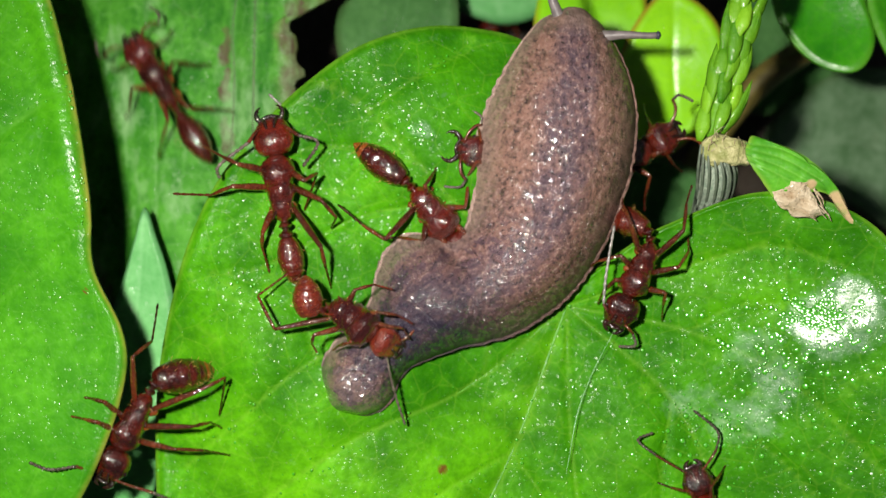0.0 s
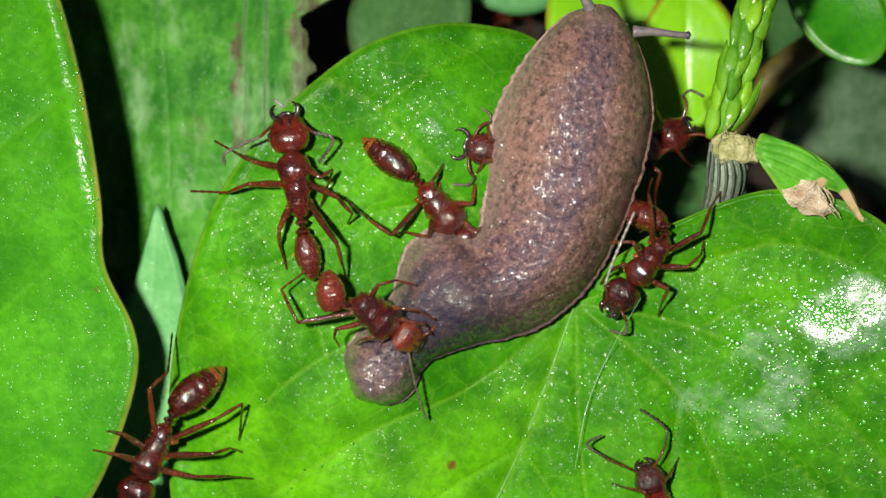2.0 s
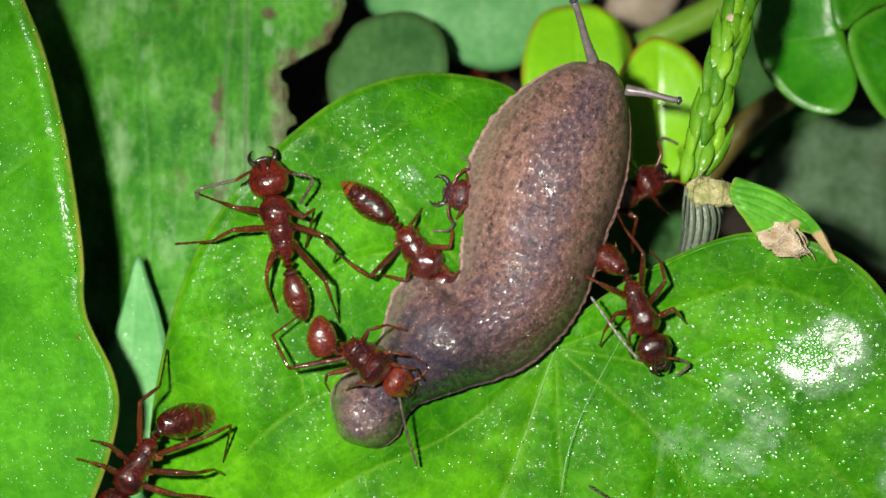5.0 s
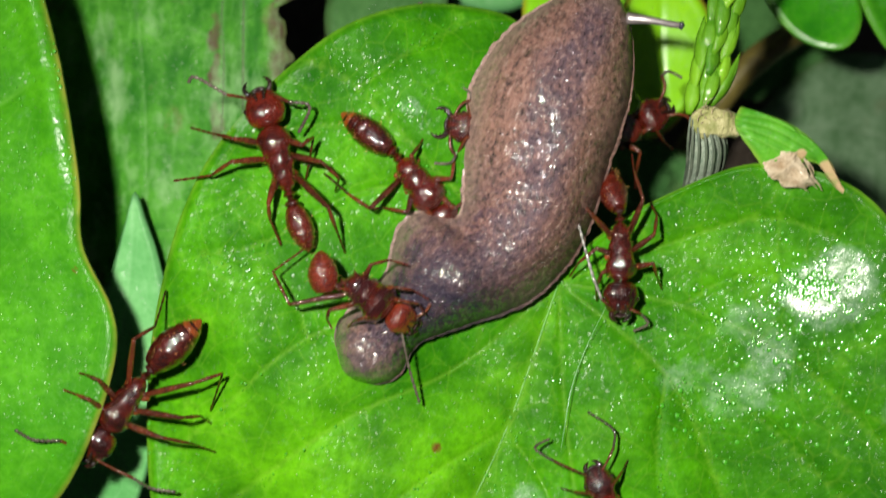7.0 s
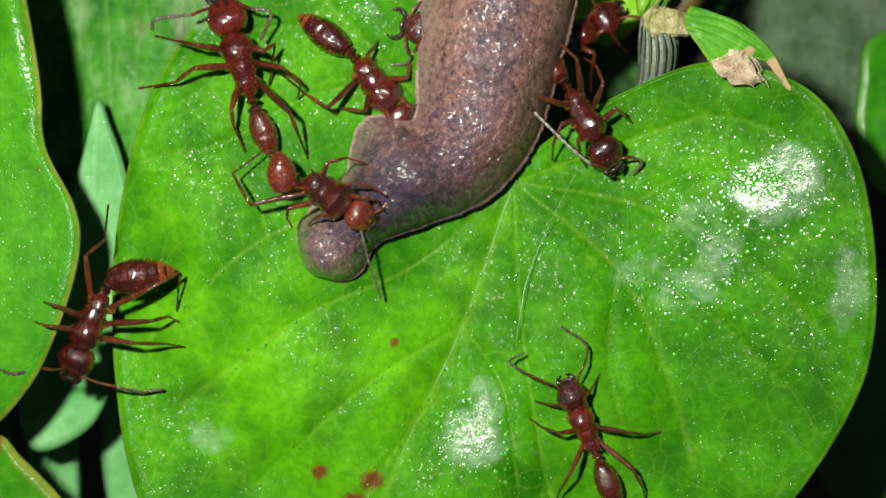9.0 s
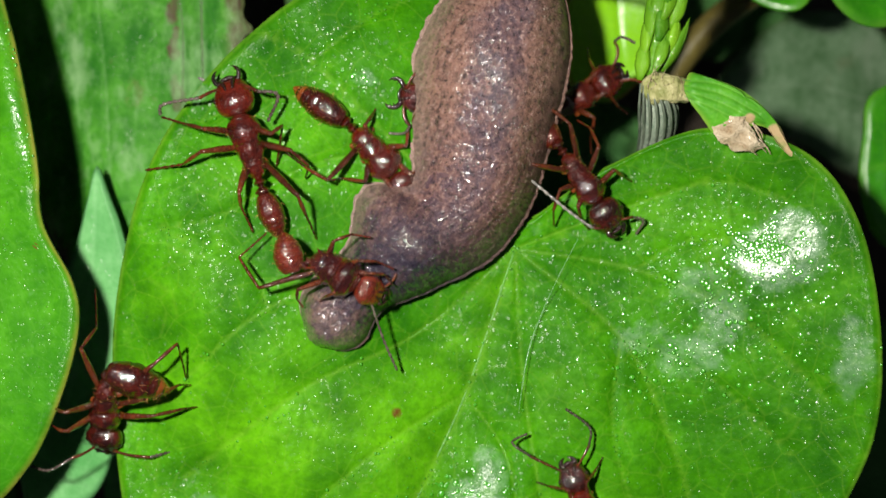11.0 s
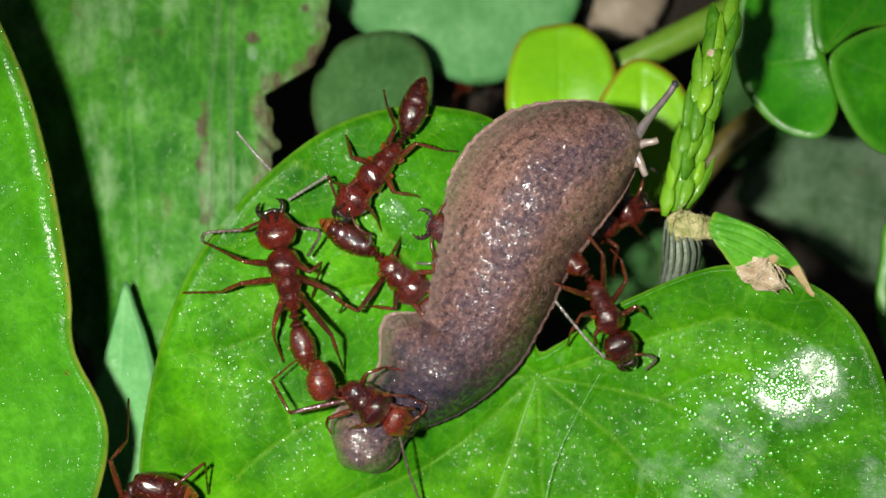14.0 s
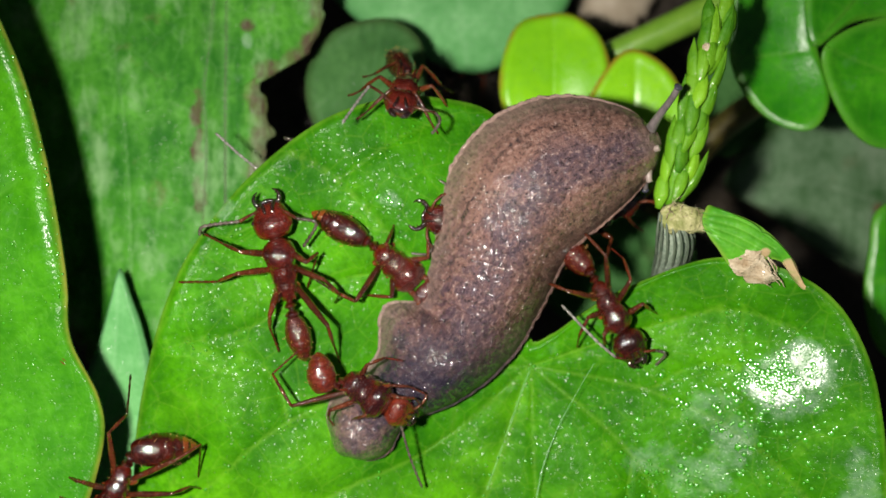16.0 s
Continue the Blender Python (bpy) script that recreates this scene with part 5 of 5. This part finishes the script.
ants["walker"] = ant("small red-brown ant walking on the wet leaf", 11.7, -11.9, 0.9, 106, size=0.78,
                     feelers=(((4.3, 1.9, 0.2), (5.3, 2.6, -0.3), (5.4, 1.6, -0.8)), ((3.7, -1.5, 0.2), (4.6, -1.9, -0.2), (6.0, -1.0, -0.8))),
                     feet={"middle_right": [(-0.8, -2.0, 0.9), (-1.6, -3.1, 0.0), (-2.2, -4.5, -1.2)], "hind_right": [(-3.0, -1.6, 0.9), (-4.5, -1.8, 0.0), (-6.4, -1.6, -1.2)], "hind_left": [(-1.8, 1.8, 0.9), (-2.7, 2.7, 0.0), (-4.2, 3.8, -1.2)],
                           "middle_left": [(0.6, 1.6, 0.9), (1.1, 2.3, 0.0), (1.7, 2.8, -1.1)]})
ants["comer"] = ant("glossy red-brown ant walking over the leaf's upper edge", -1.0, 7.0, -3.2, 60, size=0.9, bend=(0, 0, 22), feelers=(0, ((2.0, -1.7, 0.6), (3.0, -2.1, 0.1), (4.3, -2.6, -0.6))))
ants["leaver"] = ant("red-brown ant hurrying over the dull leaf behind", -14.1, 8.0, -4.8, 123, size=0.88)
ants["shade"] = ant("dark brown ant deep in the shade between leaves", 3.3, 14.0, -18.5, 25, bend=(0, 0, 30), size=0.85)

ants["hider"] = ant("red-brown ant under the leaf with one feeler over the edge", -3.4, 3.6, -1.9, 140, size=0.85, drop=0.4,
                    feelers=(((3.6, 0.5, 0.3), (5.2, 0.55, 0.7), (7.0, 0.5, 0.9)), 0))

for ob in ants["biter"]["root"].children_recursive:
    if ob.data.materials[0] in (CHITIN, CHITIN_DARK):
        ob.data = ob.data.copy()
        ob.data.materials[0] = RUSTY
for child in ants["guard"]["head"].children:
    if child.name.startswith("funiculus") and child.data.vertices[0].co.y < 0:
        child.data.materials[0] = STRAND
        child["label"] = "long pale grey feeler touching the slug"
for who, s in (("hider", 1), ("comer", -1)):
    for child in ants[who]["head"].children:
        if child.name.startswith("funiculus") and child.data.vertices[0].co.y * s > 0:
            child.data = child.data.copy()
            child.data.materials[0] = STRAND
            child["label"] = "pale grey beaded antenna club"
for child in ants["climber"]["head"].children:
    if child.name.startswith("mandible"):
        child.scale = (0.75,) * 3

# threads of slime
thing("slime_thread", tube("slime_thread", [(8.3, -2.2, 0.9), (7.4, -4.0, 0.2), (6.7, -5.6, -0.45), (6.0, -7.4, -0.15), (5.5, -10.0, 0.05)], [0.008, 0.010, 0.016, 0.02, 0.008], MUCUS, 6, 24), "thin shiny slime thread on the leaf", "slime")


# ---- what moves ----
def motions():
    times = sorted(BACK)
    lines = {t: back_line(t) for t in times}
    for i, ob in enumerate(slug_pieces):
        u = (i + 0.5) / PIECES
        rows = []
        for t in times:
            line = lines[t]
            k = int(round(u * 400))
            p, d = line[k], line[min(k + 6, 400)] - line[max(k - 6, 0)]
            rows.append((t, at(p[0] - SLUG_AT[0], p[1] - SLUG_AT[1], np.interp(u, [a for a, _ in REST], [b for _, b in REST]) - SLUG_AT[2], 0, 0, math.degrees(math.atan2(d[1], d[0])))))
        walk(ob, rows)
    for ob, rows in (
        (slug_head, [(0, 5.1, 9.6, 0.3, 85), (3.5, 6.9, 9.4, 0.3, 70), (8.2, 6.9, 9.4, 0.3, 65), (10.8, 6.2, 9.8, 0.3, 65), (12, 8.2, 10.3, 0.4, 20), (12.5, 9.6, 9.9, 0.4, 0), (13.5, 9.15, 8.85, 0.4, -25),
                     (14.5, 10.25, 7.1, 0.4, -55), (16, 10.55, 7.8, 0.4, -60)]),
        (eye_stalk_a, [(0, 5.0, 10.2, 0.9, 112, 10), (1.5, 5.6, 10.3, 0.9, 115, 10), (3.5, 7.08, 10.5, 0.9, 119, 36), (6, 7.2, 10.25, 0.9, 109, 25), (8.2, 6.8, 10.2, 0.9, 100, 20), (10.8, 6.4, 10.5, 0.9, 80, 10),
                       (12, 8.4, 10.8, 0.9, 82, 5), (12.5, 9.9, 10.4, 0.9, 81, 3), (13.5, 9.5, 9.35, 0.9, 61, 0), (14.5, 10.5, 8.0, 0.9, 54, 55), (16, 10.8, 8.45, 0.9, 65, 50)]),
        (eye_stalk_b, [(0, 6.9, 9.5, 0.9, 0, 5), (1.5, 7.45, 9.68, 0.9, -1, 0), (3.5, 8.7, 9.05, 0.9, -19, 0), (6, 8.6, 9.13, 0.9, -11, 14), (8.2, 8.3, 9.2, 0.9, -12, 8), (10.8, 7.6, 9.7, 0.9, -15, 8),
                       (12, 9.0, 9.8, 0.9, -14, 30), (12.5, 9.8, 9.2, 0.9, -12, 45), (13.5, 9.15, 8.85, 0.6, -80, -50), (14.5, 10.2, 6.9, 0.6, -80, -45), (16, 10.65, 8.0, 0.6, -85, -25)]),
        (feeler_a, [(0, 5.4, 9.3, 0.3, 60), (3.5, 7.2, 9.2, 0.3, 40), (8.2, 7.2, 9.2, 0.3, 40), (12, 8.6, 10.1, 0.5, 10, 30), (12.5, 9.85, 10.3, 0.6, 4, 45), (13.5, 9.45, 9.35, 0.6, 6, 5), (14.5, 10.5, 7.4, 0.6, 22, 40), (16, 10.6, 7.55, 0.6, 11, 55)]),
        (feeler_b, [(0, 5.4, 9.0, 0.3, 20), (3.5, 7.2, 9.0, 0.3, 0), (8.2, 7.2, 9.0, 0.3, 0), (12, 8.6, 9.9, 0.4, -40, 30), (12.5, 9.9, 9.85, 0.6, -57, 50), (13.5, 9.55, 8.95, 0.6, -61, 5), (14.5, 10.45, 7.15, 0.6, -70, 0), (16, 10.7, 7.25, 0.6, -83, 5)]),
    ):
        walk(ob, [(r[0], at(r[1] - SLUG_AT[0], r[2] - SLUG_AT[1], r[3] - SLUG_AT[2], 0, -r[5] if len(r) > 5 else -4, r[4])) for r in rows])

    def go(who, rows):
        a = ants[who]
        walk(a["root"], [(r[0], at(r[1], r[2], r[4] if len(r) > 4 else a["z"], a["tilt"][0], r[5] if len(r) > 5 else a["tilt"][1], r[3])) for r in rows])

    go("climber", [(0, -7.4, 2.7, 97), (3.5, -7.0, 2.85, 99), (7, -7.0, 3.05, 105), (10.5, -6.5, 2.45, 105), (13.5, -6.0, 2.15, 101), (16, -6.0, 2.15, 101)])
    go("biter", [(0, -4.0, -3.1, -37), (3.5, -3.1, -2.9, -38), (7, -2.95, -3.1, -38), (10.5, -2.7, -3.25, -34), (12, -2.2, -3.5, -32), (13.5, -2.35, -3.3, -36), (16, -2.1, -3.35, -34)])
    go("pusher", [(0, -0.6, 1.65, -50), (7, -0.8, 1.9, -52), (13.5, -0.75, 2.05, -46), (16, -0.75, 2.2, -42)])
    go("guard", [(0, 8.7, -0.9, -115), (0.5, 8.7, -0.7, -123), (1, 8.7, -0.8, -131), (1.5, 8.9, -0.5, -139), (2, 8.7, -0.6, -129), (2.5, 8.6, -0.9, -120), (3, 8.6, -1.1, -106),
                 (3.5, 8.8, -1.3, -104), (6, 9.3, -0.5, -55), (6.5, 8.3, -1.2, -81), (7, 8.2, -1.3, -91), (7.5, 8.3, -0.9, -70), (8, 8.7, -0.3, -72), (10.5, 8.7, 0.5, -40),
                 (11, 8.6, 0.5, -57), (11.5, 8.3, 0.8, -66), (12, 8.5, 0.5, -84), (12.5, 8.4, 0.5, -76), (13, 8.6, 0.7, -80), (13.5, 8.7, 0.7, -77), (14, 8.5, 0.7, -67),
                 (14.5, 9.0, 0.5, -62), (15, 9.0, 0.3, -63), (15.5, 8.9, 0.4, -65), (16, 9.1, 0.3, -62)])
    # the climber's left feeler swings forward and back
    base = (1.35 * MM, 0.42 * MM, 0.18 * MM)
    for child in ants["climber"]["head"].children:
        if child.name.startswith(("antenna", "funiculus")) and child.data.vertices[0].co.y > 0:
            walk(child, [(t, Matrix.Translation(base) @ pose(0, 0, 0, 0, 0, a) @ Matrix.Translation([-c for c in base])) for t, a in ((0, 38), (1.5, 25), (3.5, 22), (6, -15), (7, -38), (8.2, -10), (10.5, 0), (13.5, 0), (16, 4))])
    # the guard's gaster stays tucked under the slug
    bends = ((0, 90), (1.5, 112), (2.5, 95), (3.5, 80), (6, 10), (7, 15), (8, 12), (10.5, 0), (12, 25), (13.5, 30), (16, 12))
    walk(ants["guard"]["petiole"], [(t, at(-1.42, 0, -0.08, 0, 0, b * 0.5)) for t, b in bends])
    walk(ants["guard"]["gaster"], [(t, at(-1.42 - 0.82 * math.cos(radians(b * 0.5)), -0.82 * math.sin(radians(b * 0.5)), -0.05, 0, -36, b)) for t, b in bends])
    go("straddler", [(0, -13.7, -7.7, -117), (0.5, -13.8, -8.2, -122), (1, -13.8, -8.6, -122), (1.5, -13.9, -9.1, -105), (2, -13.3, -9.2, -114), (2.5, -13.1, -8.7, -110), (3.5, -13.1, -8.3, -119),
                     (6, -13.4, -7.4, -120), (7, -13.7, -7.8, -126), (8, -13.7, -8.1, -125), (8.2, -13.7, -8.2, -124), (10.3, -13.2, -9.3, -102, 1.2, 35), (12, -13.0, -8.8, -108, 1.2, 35), (14.5, -13.4, -8.5, -109, 1.2, 30), (16, -13.6, -8.0, -114, 1.4, 10)])
    for key, leg in ants["straddler"]["legs"].items():
        hx, hy = HIPS[key]
        if "right" not in key or "hind" in key:
            walk(leg, [(t, at(hx, hy, -0.25, 0, -a, 0)) for t, a in ((0, 0), (8.2, 0), (10.3, 28), (14.5, 25), (16, 8))])
    walk(ants["straddler"]["gaster"], [(t, at(-2.22, 0, -0.05, 0, c, b)) for t, c, b in (
        (0, -35, -55), (0.5, -15, -25), (1, 0, 10), (1.5, 0, 0), (2, -20, -25), (2.5, -50, -50), (3.5, -45, -50), (6, -25, -50), (7, 0, -11), (7.5, 0, 0), (8, -5, -14),
        (8.2, -8, -20), (10.3, -10, -108), (12, -10, -105), (14.5, -15, -90), (16, -20, -65))])
    go("walker", [(0, 11.7, -11.9, 106), (0.5, 11.1, -11.7, 103), (1, 10.0, -12.1, 109), (1.5, 10.3, -12.3, 111), (2, 9.4, -11.9, 112), (4.5, 8.0, -13.4, 112), (7, 7.7, -13.0, 112), (7.5, 7.9, -12.9, 108),
                  (8, 8.2, -13.1, 110), (8.2, 8.5, -13.3, 113), (10.3, 8.6, -14.5, 109), (11, 8.4, -14.6, 109), (11.5, 8.0, -14.4, 109), (13, 8.0, -18.0, 150), (16, 4.0, -22.0, 190)])
    go("comer", [(0, -1.0, 6.6, 62, -3.4), (10.8, -1.0, 8.0, 62, -3.4), (11.4, -0.8, 11.6, 40, -3.2), (11.8, -0.3, 12.2, -50, -1.6, -30), (12.3, 0.1, 10.6, -97, 0.2, -60), (12.6, 0.3, 9.4, -99, 0.8, -40), (13, -0.7, 7.2, -114, 1.0),
                 (13.3, -1.2, 7.3, -130, 1.0), (13.6, -1.7, 7.3, -138, 1.0), (14, -1.7, 7.2, -130, 1.0), (14.3, -0.7, 7.9, -128, 1.0),
                 (14.6, 0.1, 8.5, -125, 1.0), (15, -0.5, 8.4, -114, 1.0), (15.3, -0.2, 9.4, -104, 1.0), (15.6, -0.2, 10.0, -100, 0.6, -30), (16, -0.4, 10.5, -100, 0.0, -62)])
    go("hider", [(0, -3.4, 3.6, 140), (11.2, -3.4, 3.6, 155), (12, -4.2, 5.8, 155), (12.5, -3.3, 6.3, 168), (13, -3.9, 5.6, 145), (13.5, -4.5, 4.7, 127), (14, -4.4, 4.9, 131), (15, -3.9, 5.2, 145), (16, -4.6, 4.9, 139)])
    go("leaver", [(0, -14.1, 8.0, 123), (0.1, -14.6, 9.5, 121), (0.2, -15.0, 10.3, 119), (0.3, -15.6, 10.9, 118), (0.4, -16.0, 11.6, 119), (0.8, -17.6, 14.6, 119), (2, -22.0, 22.0, 120), (16, -26.0, 28.0, 120)])


motions()
